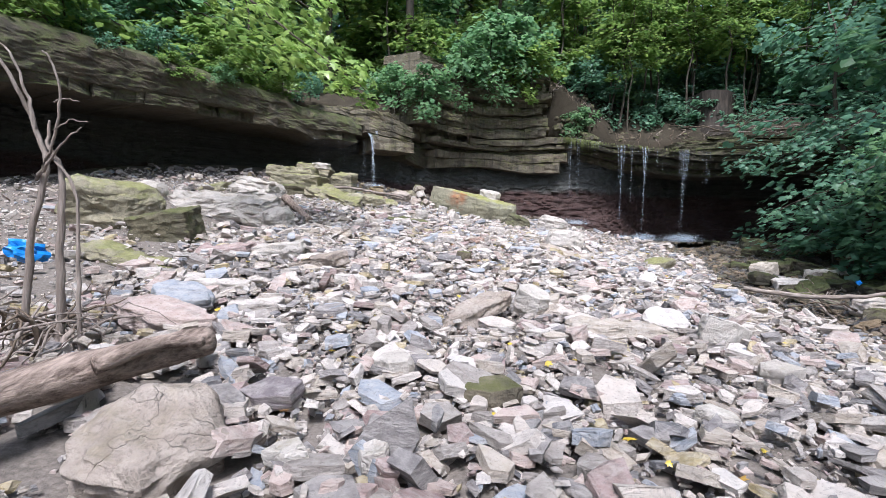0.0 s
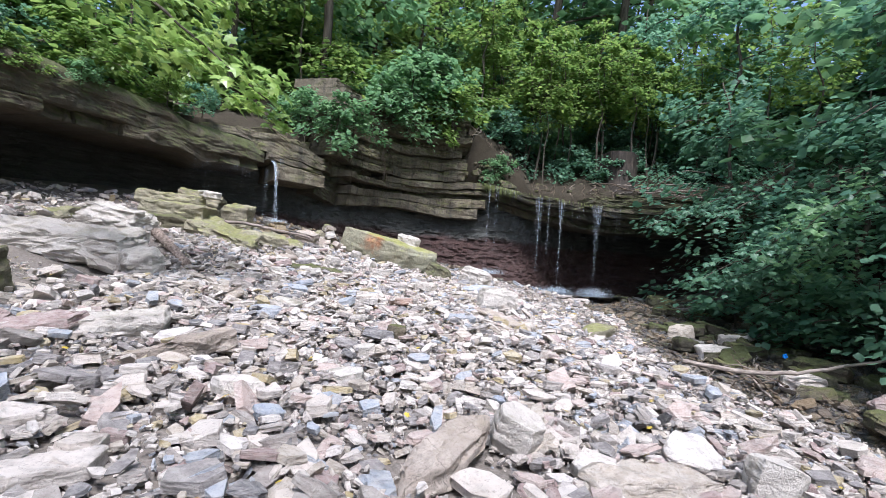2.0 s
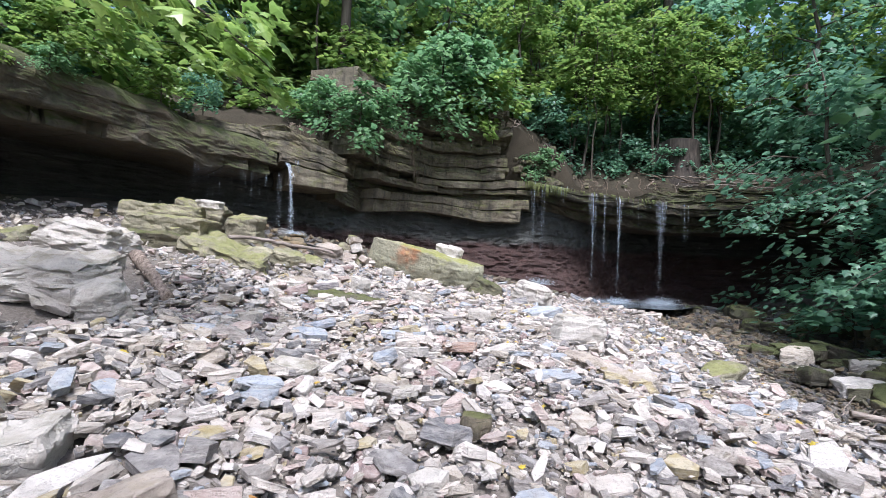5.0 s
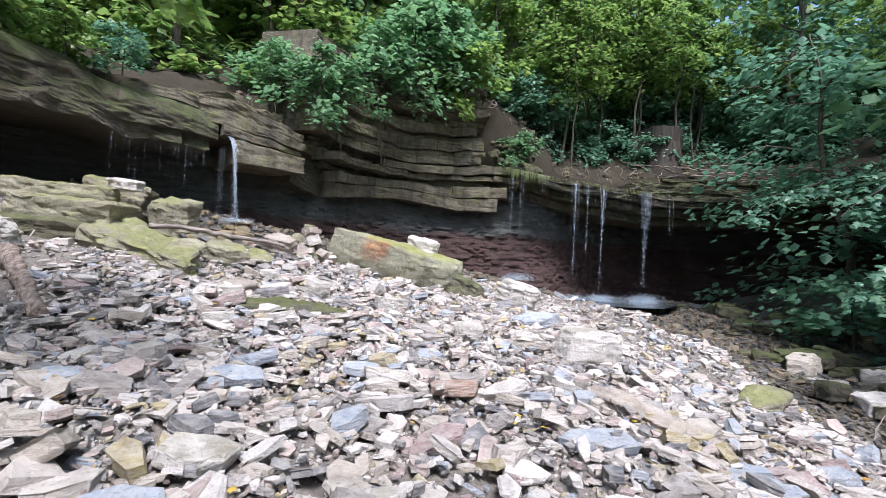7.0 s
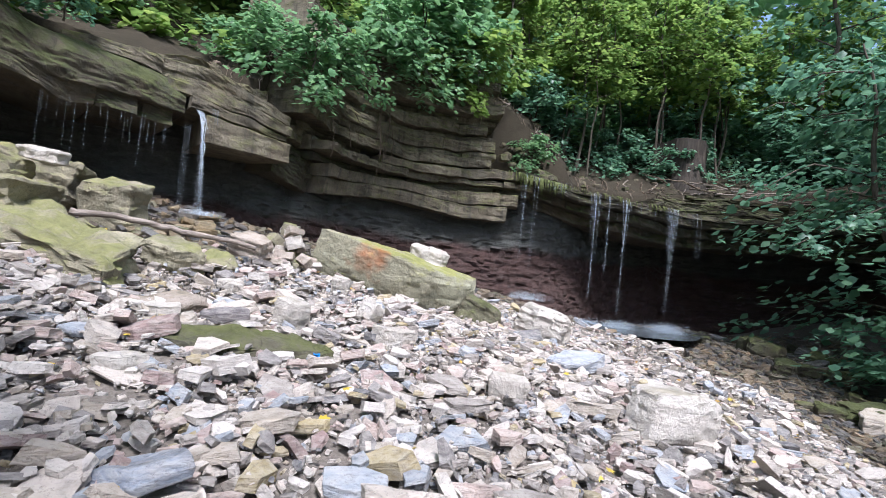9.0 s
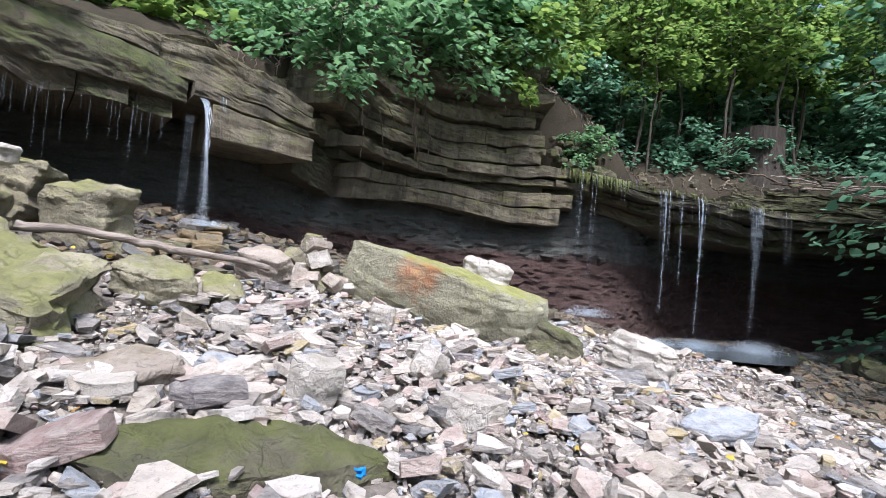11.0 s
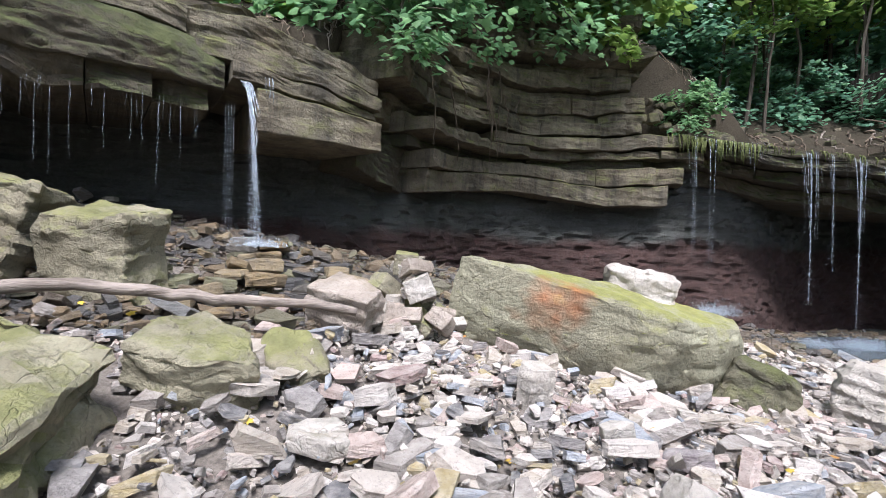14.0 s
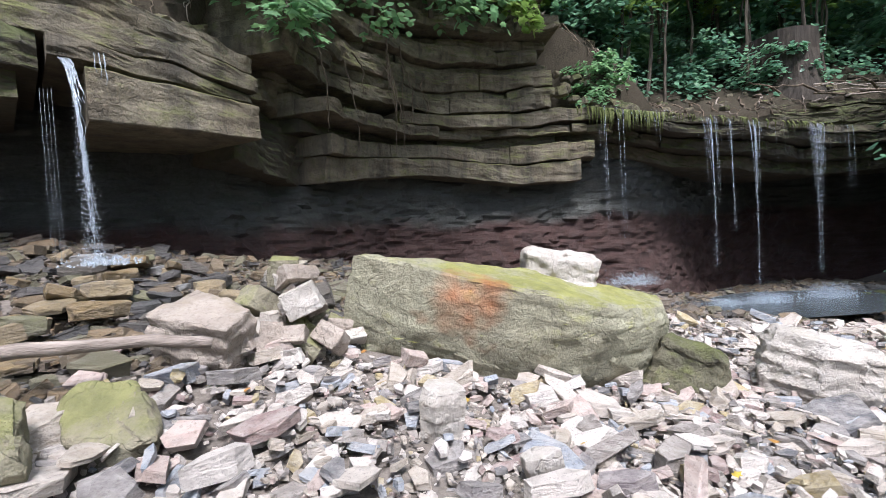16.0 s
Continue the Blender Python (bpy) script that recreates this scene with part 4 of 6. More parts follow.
def boulders():
    g = ground_z
    B = boulder
    # near the start
    B("boulder", "large pale beige boulder with a rough broken face", (-1.30, 2.05, 0.12), (0.64, 0.62, 0.44), (22, -6, 25), M_BEIGE, 3, "chunk", cuts=7, rough=0.055)
    B("flat_stone", "flat white stone slab half buried under a log", (-1.85, 1.60, 0.18), (0.6, 0.4, 0.12), (4, 2, 20), M_PALE, 5)
    B("stone_slab", "long brown stone slab resting on the rubble", (-2.25, 3.75, 0.46), (1.0, 0.38, 0.2), (6, 8, -10), M_STONE, 8)
    B("stone_slab", "dark purple grey slab leaning on another stone", (-2.35, 4.25, 0.58), (0.62, 0.42, 0.13), (10, 10, -15), M_STONE, 9)
    B("stone_slab", "blue grey flat slab on the rubble", (-2.3, 4.75, 0.6), (0.75, 0.3, 0.12), (2, 3, 5), M_STONE, 31)
    B("stone_slab", "blue grey flat slab with a pale top", (-1.72, 4.35, 0.5), (0.52, 0.28, 0.1), (3, -3, 15), M_STONE, 33)
    B("stone_slab", "long pale beige slab tilted up on the stones", (0.35, 4.55, 0.44), (1.05, 0.3, 0.16), (4, -11, 38), M_BEIGE, 12)
    B("stone", "upright beige stone with a broken side", (0.95, 4.85, 0.42), (0.45, 0.3, 0.3), (8, 20, -35), M_PALE, 13, "wedge")
    B("stone_slab", "long blue grey slab lying flat in the rubble", (1.75, 4.4, 0.36), (1.1, 0.4, 0.12), (3, 4, 8), M_STONE, 14)
    B("stone_slab", "pinkish grey slab leaning against a longer one", (2.3, 4.75, 0.34), (0.55, 0.42, 0.16), (25, 5, 12), M_STONE, 15)
    B("stone", "cube of pale stone in the rubble", (2.65, 4.4, 0.26), (0.5, 0.36, 0.3), (10, 12, 20), M_PALE, 16, "wedge")
    B("stone_slab", "long ochre brown slab lying in the rubble", (2.05, 2.75, 0.12), (0.85, 0.26, 0.14), (5, 10, -22), M_BEIGE, 17)
    # western pile
    B("boulder", "dark mossy boulder with a shaded hollow side", (-4.3, 7.4, 0.78), (1.05, 0.8, 0.62), (5, -8, 10), M_DARKMOSS, 21, "block")
    B("stone_slab", "long grey slab leaning down the rubble", (-3.95, 5.95, 0.66), (2.1, 0.5, 0.2), (8, 9, -22), M_MOSSROCK, 22)
    B("boulder", "broad pale slab of rock with a flat top", (-5.15, 11.3, 1.20), (3.1, 1.7, 0.55), (5, 3, -4), M_PALE, 23, "block", cuts=7, rough=0.04)
    B("boulder", "square pale block resting on a broad slab", (-4.88, 12.5, 1.77), (1.35, 0.9, 0.48), (3, 8, -6), M_PALE, 24, "block", cuts=6, rough=0.045)
    B("boulder", "grey green slab leaning behind the pale blocks", (-6.6, 12.8, 1.5), (2.0, 1.3, 0.5), (12, -14, 10), M_MOSSROCK, 25, "wedge")
    B("boulder", "grey mossy boulder at the foot of the bank", (-5.6, 8.0, 1.1), (1.6, 1.1, 0.8), (10, 6, 35), M_MOSSROCK, 26, "chunk")
    B("boulder", "pinkish pointed boulder against the shale", (-6.9, 11.0, 1.45), (0.9, 0.7, 0.6), (0, 0, 20), M_PALE, 27, "chunk")
    B("boulder", "large pale stone with split edges at the foot of a slab", (-3.55, 10.35, 1.0), (0.9, 0.6, 0.5), (12, 6, -50), M_PALE, 28, "chunk")
    B("stone_slab", "thick pale block on the rubble", (-2.35, 6.85, 0.72), (0.85, 0.55, 0.26), (4, -5, 15), M_PALE, 29, "block")
    B("stone_slab", "long pink beige slab lying beside a block", (-1.75, 6.3, 0.66), (1.0, 0.3, 0.16), (6, -14, 22), M_BEIGE, 30)
    B("stone_slab", "dark red brown slab tilted against the rubble", (-2.95, 6.5, 0.8), (0.8, 0.5, 0.14), (5, -14, 22), M_STONE, 32)
    # the mound under the western fall
    B("boulder", "mossy slab on top of the stacked rocks", (-4.6, 14.4, 2.50), (1.5, 0.9, 0.24), (2, 3, 5), M_MOSSROCK, 41)
    B("boulder", "thick mossy slab in the stacked rocks", (-4.4, 14.25, 2.15), (1.75, 1.1, 0.36), (3, 3, -5), M_MOSSROCK, 42, "block")
    B("boulder", "dark mossy slab low in the stacked rocks", (-4.45, 14.0, 1.70), (2.0, 1.3, 0.46), (2, 4, 0), M_DARKMOSS, 43, "block")
    B("boulder", "grey green slab at the back of the stacked rocks", (-4.2, 15.6, 2.2), (1.7, 0.8, 0.75), (-8, 14, -12), M_MOSSROCK, 45, "block")
    B("stone_slab", "small white slab lying on the mossy rocks", (-3.75, 14.5, 2.74), (0.62, 0.38, 0.16), (2, 4, -4), M_PALE, 46)
    B("boulder", "upright square block of yellow green mossy stone", (-3.2, 15.3, 1.74), (0.85, 0.65, 1.0), (4, 4, -10), M_MOSSROCK, 47, "block")
    B("boulder", "large sloping mossy slab of cracked stone", (-3.15, 13.7, 1.30), (1.95, 1.25, 0.78), (12, 12, -18), M_MOSSROCK, 48, "block", cuts=7, rough=0.05)
    B("boulder", "mossy stone leaning under the driftwood", (-2.1, 14.15, 1.6), (0.85, 0.6, 0.36), (14, 14, -30), M_MOSSROCK, 49)
    B("boulder", "mossy wedge of stone at the stream edge", (-1.6, 14.45, 1.56), (0.62, 0.42, 0.24), (22, 18, -40), M_MOSSROCK, 50)
    # in the middle of the fan
    B("boulder", "long low dark green mossy slab in the rubble", (-0.87, 11.75, 0.95), (1.6, 0.5, 0.36), (8, 3, 8), M_DARKMOSS, 51, "wedge")
    B("boulder", "long yellow green mossy boulder with a rust stain", (1.1, 15.55, 1.30), (3.2, 0.95, 0.80), (10, 12.5, -5), M_LONG, 52, "wedge", cuts=7, rough=0.010)
    B("boulder", "rounded mossy boulder end with a dark face", (2.42, 15.25, 0.98), (0.8, 0.55, 0.5), (6, 22, -12), M_DARKMOSS, 53, "chunk")
    B("boulder", "pale boulder stacked on the long mossy rock", (1.5, 15.8, 1.88), (0.75, 0.5, 0.42), (6, 12, -18), M_PALE, 54, "chunk")
    B("stone_slab", "flat pale stone on the long mossy rock", (0.75, 15.72, 2.06), (0.42, 0.25, 0.09), (3, 8, -10), M_PALE, 55)
    B("stone_slab", "flat pinkish stone on the long mossy rock", (1.05, 15.78, 2.0), (0.36, 0.24, 0.12), (3, 2, 30), M_PALE, 56)
    B("boulder", "pale split boulder beside the driftwood", (-1.35, 15.3, 1.72), (0.62, 0.42, 0.40), (16, 12, -32), M_BEIGE, 57, "block")
    B("boulder", "large pale pinkish boulder in the rubble", (3.5, 14.9, 0.94), (1.0, 0.75, 0.55), (4, 8, -10), M_PALE, 58, "chunk")
    B("stone_slab", "long pale ridged slab sloping down the rubble", (2.35, 9.2, 0.62), (1.2, 0.28, 0.2), (6, 12, -52), M_BEIGE, 59)
    B("stone", "white pointed stone standing in the rubble", (-0.58, 12.45, 1.22), (0.34, 0.22, 0.34), (10, 8, 12), M_PALE, 60, "wedge")
    B("stone", "pale yellow rounded stone in the rubble", (0.48, 12.5, 1.1), (0.5, 0.36, 0.24), (5, 4, 10), M_PALE, 61, "wedge")
    B("stone_slab", "dark grey slab with pale edges tilted on the rubble", (-1.15, 12.55, 1.3), (0.62, 0.34, 0.15), (12, -18, 28), M_STONE, 62)
    B("stone_slab", "broad beige slab tilted on the rubble", (-1.7, 12.5, 1.34), (0.7, 0.5, 0.14), (8, -8, 14), M_BEIGE, 63)
    B("stone", "speckled grey pointed stone before the long boulder", (0.0, 14.4, 1.40), (0.34, 0.24, 0.3), (6, 6, 30), M_PALE, 64, "wedge")
    B("stone", "beige pointed stone in the near rubble", (0.28, 13.15, 1.26), (0.4, 0.3, 0.28), (14, 24, 40), M_PALE, 65, "wedge")
    # cairn of loose blocks by the long boulder
    rnd = random.Random(77)
    for k in range(44):
        a, r = rnd.uniform(0, 6.28), rnd.uniform(0, 0.5)
        x, y = -0.85 + r * math.cos(a), 15.55 + 0.8 * r * math.sin(a)
        s = rnd.uniform(0.16, 0.32)
        B("stone", "pale block of stone in a loose heap", (x, y, g(x, y) + 0.05 + rnd.random() * 1.1 * (0.52 - r)), (s, s * rnd.uniform(0.6, 0.9), s * rnd.uniform(0.35, 0.7)), (rnd.gauss(0, 20), rnd.gauss(0, 20), rnd.uniform(0, 360)), (M_PALE, M_BEIGE, M_MOSSROCK)[k % 3], 100 + k, "block", "loose heap of stones", 2)
    # single stones that stand out on the fan
    singles = ((-1.01, 9.84, 0.70, 0.43, 0.13, -22, M_SLATE, "broad blue grey slab lying flat in the rubble"),
              (-0.11, 9.89, 0.46, 0.29, 0.10, -20, M_SLATE, "blue slab with pale worn edges"),
              (1.33, 11.44, 0.50, 0.31, 0.31, -20, M_PALE, "pale cube of stone in the rubble"),
              (2.93, 11.23, 1.17, 0.72, 0.58, -2, M_PALE, "large pale beige stone with broken edges"),
              (-1.93, 11.49, 0.51, 0.31, 0.09, -15, M_SLATE, "thin blue grey slab in the rubble"),
              (-1.56, 11.64, 0.54, 0.33, 0.17, 22, M_STONE, "dark beige block beside a mossy slab"),
              (-1.54, 11.03, 0.44, 0.27, 0.12, 17, M_PALE, "white slab beside the mossy slab"),
              (-1.16, 12.27, 0.67, 0.41, 0.15, -6, M_DARKSLAB, "dark purple slab with white edges"),
              (-1.64, 12.24, 0.52, 0.32, 0.14, -9, M_PALE, "pale beige slab with layered edges"),
              (3.04, 13.06, 1.09, 0.68, 0.22, 13, M_SLATE, "pale blue flat slab in the rubble"),
              (-1.34, 13.67, 0.43, 0.26, 0.15, -12, M_PALE, "beige stone with a smooth top"),
              (-1.21, 12.86, 0.52, 0.32, 0.14, 13, M_SLATE, "pale blue layered slab"),
              (0.36, 13.94, 0.26, 0.16, 0.19, -23, M_PALE, "white cube of stone"),
              (-1.34, 13.71, 0.36, 0.22, 0.16, 12, M_PALE, "smooth beige stone among the rubble"),
              (-1.59, 12.66, 0.19, 0.12, 0.09, 18, M_RUST, "rusty orange stone in the rubble"),
              (0.70, 13.79, 0.39, 0.24, 0.14, -15, M_DARKSLAB, "dark blue grey stone with layered sides"),
              (-1.04, 9.48, 0.55, 0.34, 0.12, 2, M_SLATE, "blue grey flat slab on the rubble"),
              (-2.13, 9.31, 0.40, 0.25, 0.11, 15, M_SLATE, "small blue grey slab on the rubble"),
              (-1.27, 8.02, 0.52, 0.32, 0.12, 0, M_SLATE, "blue grey slab with a straight edge"),
              (-1.74, 9.68, 0.36, 0.23, 0.26, 21, M_PALE, "pale cube of stone on the rubble"),
              (-1.05, 8.44, 0.57, 0.35, 0.15, 7, M_PALE, "long pinkish slab on the rubble"),
              (0.65, 9.53, 0.54, 0.34, 0.15, -2, M_RUST, "long red brown stone in the rubble"),
              (4.79, 10.34, 0.99, 0.61, 0.27, 9, M_MOSSROCK, "flat grey green slab on the rubble"),
              (-0.13, 8.03, 0.33, 0.20, 0.12, 3, M_PALE, "pale angular slab in the rubble"),
              (-0.25, 6.00, 0.50, 0.31, 0.14, 7, M_PALE, "pale beige slab with a rounded end"),
              (-1.04, 5.51, 0.61, 0.38, 0.17, -8, M_PALE, "broad pinkish grey slab"),
              (-0.78, 5.09, 0.34, 0.21, 0.12, -23, M_SLATE, "pale blue grey block on the rubble"),
              (-1.25, 7.79, 0.47, 0.29, 0.13, -24, M_SLATE, "small blue grey slab"),
              (0.35, 7.38, 0.31, 0.19, 0.22, -2, M_BED, "brown cube of stone in the rubble"),
              (1.12, 5.68, 0.25, 0.16, 0.07, 4, M_SLATE, "blue grey stone in the gravel"),
              (-0.07, 6.78, 0.33, 0.20, 0.15, -5, M_PALE, "beige stone in the rubble"),
              (-0.29, 3.12, 0.40, 0.25, 0.18, -1, M_PALE, "pale angular stone with a sharp top"),
              (0.31, 2.80, 0.54, 0.34, 0.17, 2, M_BED, "rusty beige block with square ends"),
              (-0.28, 2.02, 0.24, 0.15, 0.17, 8, M_PALE, "pale squarish stone in the rubble"),
              (1.36, 4.43, 0.51, 0.32, 0.14, -15, M_STONE, "dark edged slab in the rubble"),
              (0.46, 2.20, 0.18, 0.11, 0.13, 10, M_PALE, "pale stone with a broken face"),
              (-0.65, 2.01, 0.29, 0.18, 0.15, -14, M_PALE, "speckled grey stone in the rubble"),
              (1.64, 2.67, 0.32, 0.20, 0.14, -10, M_PALE, "pale block of stone in the rubble"),
              (2.55, 3.43, 0.42, 0.26, 0.19, -11, M_PALE, "pale pinkish pointed stone"),
              (-0.96, 2.65, 0.54, 0.34, 0.15, -24, M_DARKSLAB, "dark grey tilted slab"),
              (1.60, 2.97, 0.34, 0.21, 0.11, -14, M_SLATE, "blue grey slab with a white edge"))
    for k, (x, y, a, b, c, turn, mat, label) in enumerate(singles):
        B("stone_slab" if c < 0.5 * a else "stone", label, (x, y, g(x, y) + 0.06), (0.78 * a, 0.78 * b, 0.72 * c), (rnd.gauss(4, 6), rnd.gauss(0, 7), turn), mat, 900 + k, "slab" if c < 0.5 * a else "wedge", "stones on the fan", 3, 0.02)
    # wet ochre slabs below the western fall
    for k in range(120):
        x, y = rnd.uniform(-3.0, 0.5), rnd.uniform(14.9, 17.3)
        if y < 15.5 + 0.25 * abs(x + 1.6) and x > -1.9:
            continue
        s = rnd.choice((0.18, 0.24, 0.3, 0.38, 0.5)) * rnd.uniform(0.8, 1.2)
        B("stone_slab", "wet ochre brown slab below the western fall", (x, y, g(x, y) + rnd.uniform(0.02, 0.14)), (s, s * rnd.uniform(0.45, 0.8), s * rnd.uniform(0.14, 0.34)), (rnd.gauss(0, 13), rnd.gauss(0, 13), rnd.uniform(0, 360)), M_WETSLAB, 400 + k, "slab", "wet slabs below the fall", 1)
    # stones in the soil bank beside the buttress
    for k in range(26):
        u, d = U["J"] + rnd.uniform(-0.1, 1.5), rnd.uniform(0, 1)
        x, y = brow(u, -0.45 - 0.75 * d - 0.25 * (u - U["J"]))
        s = rnd.uniform(0.18, 0.5)
        B("stone", "brown stone set in the bare soil bank", (x, y, 4.95 + 1.5 * d * (1.4 - (u - U["J"])) / 1.4), (s, s * 0.8, s * rnd.uniform(0.35, 0.6)), (rnd.gauss(15, 10), rnd.gauss(0, 12), rnd.uniform(0, 360)), M_BED if k % 2 else M_BEDL, 300 + k, "chunk", "stones in the soil bank", 2)
    # eastern bank of the stream: dark stones put the trees' shade into colour
    for k in range(84):
        y = rnd.uniform(5.0, 15.0) if k < 48 else rnd.uniform(13.0, 20.0)
        x = 8.3 + 0.12 * (y - 8) + rnd.uniform(-0.5, 2.6) if k < 48 else rnd.uniform(10.6, 15.0)
        s = rnd.uniform(0.5, 1.3)
        B("boulder", "grey slab of rock on the stream bank", (x, y, g(x, y) + 0.06), (s, s * rnd.uniform(0.5, 0.8), s * rnd.uniform(0.2, 0.38)), (rnd.gauss(0, 8), rnd.gauss(0, 8), rnd.uniform(-50, 30)), ((M_BED, M_BEDL, M_STONE, M_DARKMOSS) if k < 48 else (M_BEDL, M_DARKMOSS, M_WETSLAB, M_BEDL))[k % 4], 800 + k, "slab", "bank of slabs", 2)


M_LONG = mossy_material("stained_mossy_stone", (0.30, 0.29, 0.20), (0.50, 0.475, 0.34), (0.33, 0.33, 0.085), 0.5, 3.0, 0.2)


def rust_stain(mat, place, reach):
    """A rust-coloured stain round one place on a stone."""
    t = mat.node_tree
    bsdf = t.nodes["Principled BSDF"]
    base = bsdf.inputs["Base Color"].links[0].from_socket
    geo, dist, tex = t.nodes.new("ShaderNodeNewGeometry"), t.nodes.new("ShaderNodeVectorMath"), t.nodes.new("ShaderNodeTexNoise")
    dist.operation = "DISTANCE"
    dist.inputs[1].default_value = place
    tex.inputs["Scale"].default_value = 4.5
    add, ramp, mix = t.nodes.new("ShaderNodeMath"), t.nodes.new("ShaderNodeValToRGB"), t.nodes.new("ShaderNodeMix")
    mix.data_type = "RGBA"
    ramp.color_ramp.elements[0].position, ramp.color_ramp.elements[0].color = reach + 0.12, (0.8, 0.8, 0.8, 1)
    ramp.color_ramp.elements[1].position, ramp.color_ramp.elements[1].color = reach + 0.5, (0, 0, 0, 1)
    mix.inputs[7].default_value = (0.36, 0.13, 0.05, 1)
    t.links.new(geo.outputs["Position"], dist.inputs[0])
    t.links.new(geo.outputs["Position"], tex.inputs["Vector"])
    t.links.new(dist.outputs["Value"], add.inputs[0])
    t.links.new(tex.outputs["Fac"], add.inputs[1])
    t.links.new(add.outputs[0], ramp.inputs[0])
    t.links.new(ramp.outputs[0], mix.inputs[0])
    t.links.new(base, mix.inputs[6])
    t.links.new(mix.outputs[2], bsdf.inputs["Base Color"])


rust_stain(M_LONG, (0.42, 15.15, 2.0), 0.36)
boulders()


# ---- wood ----
def limb_mesh(points, r0, r1, seed, sides=8, wob=0.03, sub=5):
    """A bent, tapering stem through points."""
    rnd = random.Random(seed)
    P = [Vector(p) for p in points]
    pts = []
    for i in range(len(P) - 1):
        p0, p1, p2, p3 = P[max(i - 1, 0)], P[i], P[i + 1], P[min(i + 2, len(P) - 1)]
        for j in range(sub):
            t = j / sub
            pts.append(0.5 * (2 * p1 + (p2 - p0) * t + (2 * p0 - 5 * p1 + 4 * p2 - p3) * t * t + (3 * p1 - p0 - 3 * p2 + p3) * t ** 3))
    pts.append(P[-1])
    n = len(pts)
    pts = [p + Vector((rnd.uniform(-wob, wob), rnd.uniform(-wob, wob), rnd.uniform(-wob, wob))) * (0 < i < n - 1) for i, p in enumerate(pts)]
    rad = [(r0 + (r1 - r0) * i / (n - 1)) * (1 + 0.16 * noise.noise((i * 0.35, seed, 0))) for i in range(n)]
    return tube(pts, rad, sides)


def stem(name, points, r0, r1, mat, parent=None, seed=1, label="", category="", group="", wob=0.02):
    V, F = limb_mesh(points, r0, r1, seed, 8, wob)
    ob = mesh_ob(name, V, F, mat, parent, True)
    if category:
        tagged(ob, label, category, group)
    return ob


def log():
    ob = tagged(new("log"), "weathered barkless brown log lying across the stones", "log")
    V, F = limb_mesh([(-2.75, 0.7, 0.50), (-2.2, 1.6, 0.56), (-1.85, 2.35, 0.58), (-1.52, 3.02, 0.58)], 0.12, 0.095, 4, 14, 0.006, 8)
    mesh_ob("trunk", V, F, M_LOG, ob, True)
    V, F = limb_mesh([(-1.72, 2.3, 0.64), (-1.6, 2.6, 0.67), (-1.46, 2.85, 0.62)], 0.05, 0.03, 9, 8, 0.01)
    mesh_ob("split_branch", V, F, M_LOG, ob, True)


log()


def bare_sapling():
    ob = tagged(new("bare_sapling"), "leafless grey saplings rising out of a tangle of roots", "sapling")
    S = [([(-2.99, 3.3, 0.25), (-2.93, 3.3, 0.8), (-2.87, 3.3, 1.28), (-2.77, 3.3, 1.67), (-2.83, 3.3, 1.95), (-2.91, 3.25, 2.22), (-3.15, 3.2, 2.66)], 0.036, 0.012),
         ([(-2.83, 3.3, 1.95), (-2.86, 3.28, 2.15), (-2.97, 3.3, 2.43), (-3.12, 3.3, 2.55)], 0.018, 0.006),
         ([(-2.67, 3.25, 0.3), (-2.65, 3.25, 0.85), (-2.64, 3.25, 1.28), (-2.62, 3.25, 1.64), (-2.71, 3.25, 1.83), (-2.69, 3.25, 2.0)], 0.042, 0.010),
         ([(-2.80, 3.27, 1.62), (-2.66, 3.2, 1.78), (-2.54, 3.15, 2.08), (-2.55, 3.12, 2.34), (-2.60, 3.1, 2.42)], 0.014, 0.006),
         ([(-2.84, 3.3, 1.60), (-2.66, 3.2, 1.72), (-2.52, 3.15, 1.86), (-2.36, 3.1, 1.94)], 0.014, 0.004),
         ([(-2.48, 3.2, 0.3), (-2.49, 3.2, 0.75), (-2.48, 3.2, 1.12), (-2.5, 3.2, 1.55), (-2.68, 3.22, 1.78)], 0.022, 0.010),
         ([(-2.56, 3.12, 1.92), (-2.44, 3.1, 1.98), (-2.3, 3.08, 1.97)], 0.006, 0.003), ([(-2.55, 3.12, 2.1), (-2.47, 3.1, 2.12), (-2.37, 3.1, 2.1)], 0.006, 0.003)]
    for k, (p, a, b) in enumerate(S):
        stem("stem", p, 0.78 * a, 0.78 * b, M_DRIFT, ob, k + 1, wob=0.008)
    rnd = random.Random(8)
    for k in range(95):
        x, y = rnd.uniform(-3.9, -2.45), rnd.uniform(2.4, 3.7)
        a = rnd.uniform(0, 6.28)
        l = rnd.uniform(0.25, 0.85)
        z = ground_z(x, y)
        stem("root", [(x, y, z + rnd.uniform(0.0, 0.1)), (x + 0.4 * l * math.cos(a), y + 0.4 * l * math.sin(a), z + rnd.uniform(0.1, 0.35)), (x + l * math.cos(a), y + l * math.sin(a), z + rnd.uniform(0.0, 0.45))], rnd.uniform(0.005, 0.024), 0.003, M_ROOT if k % 2 else M_DRIFT, ob, 50 + k, wob=0.015)


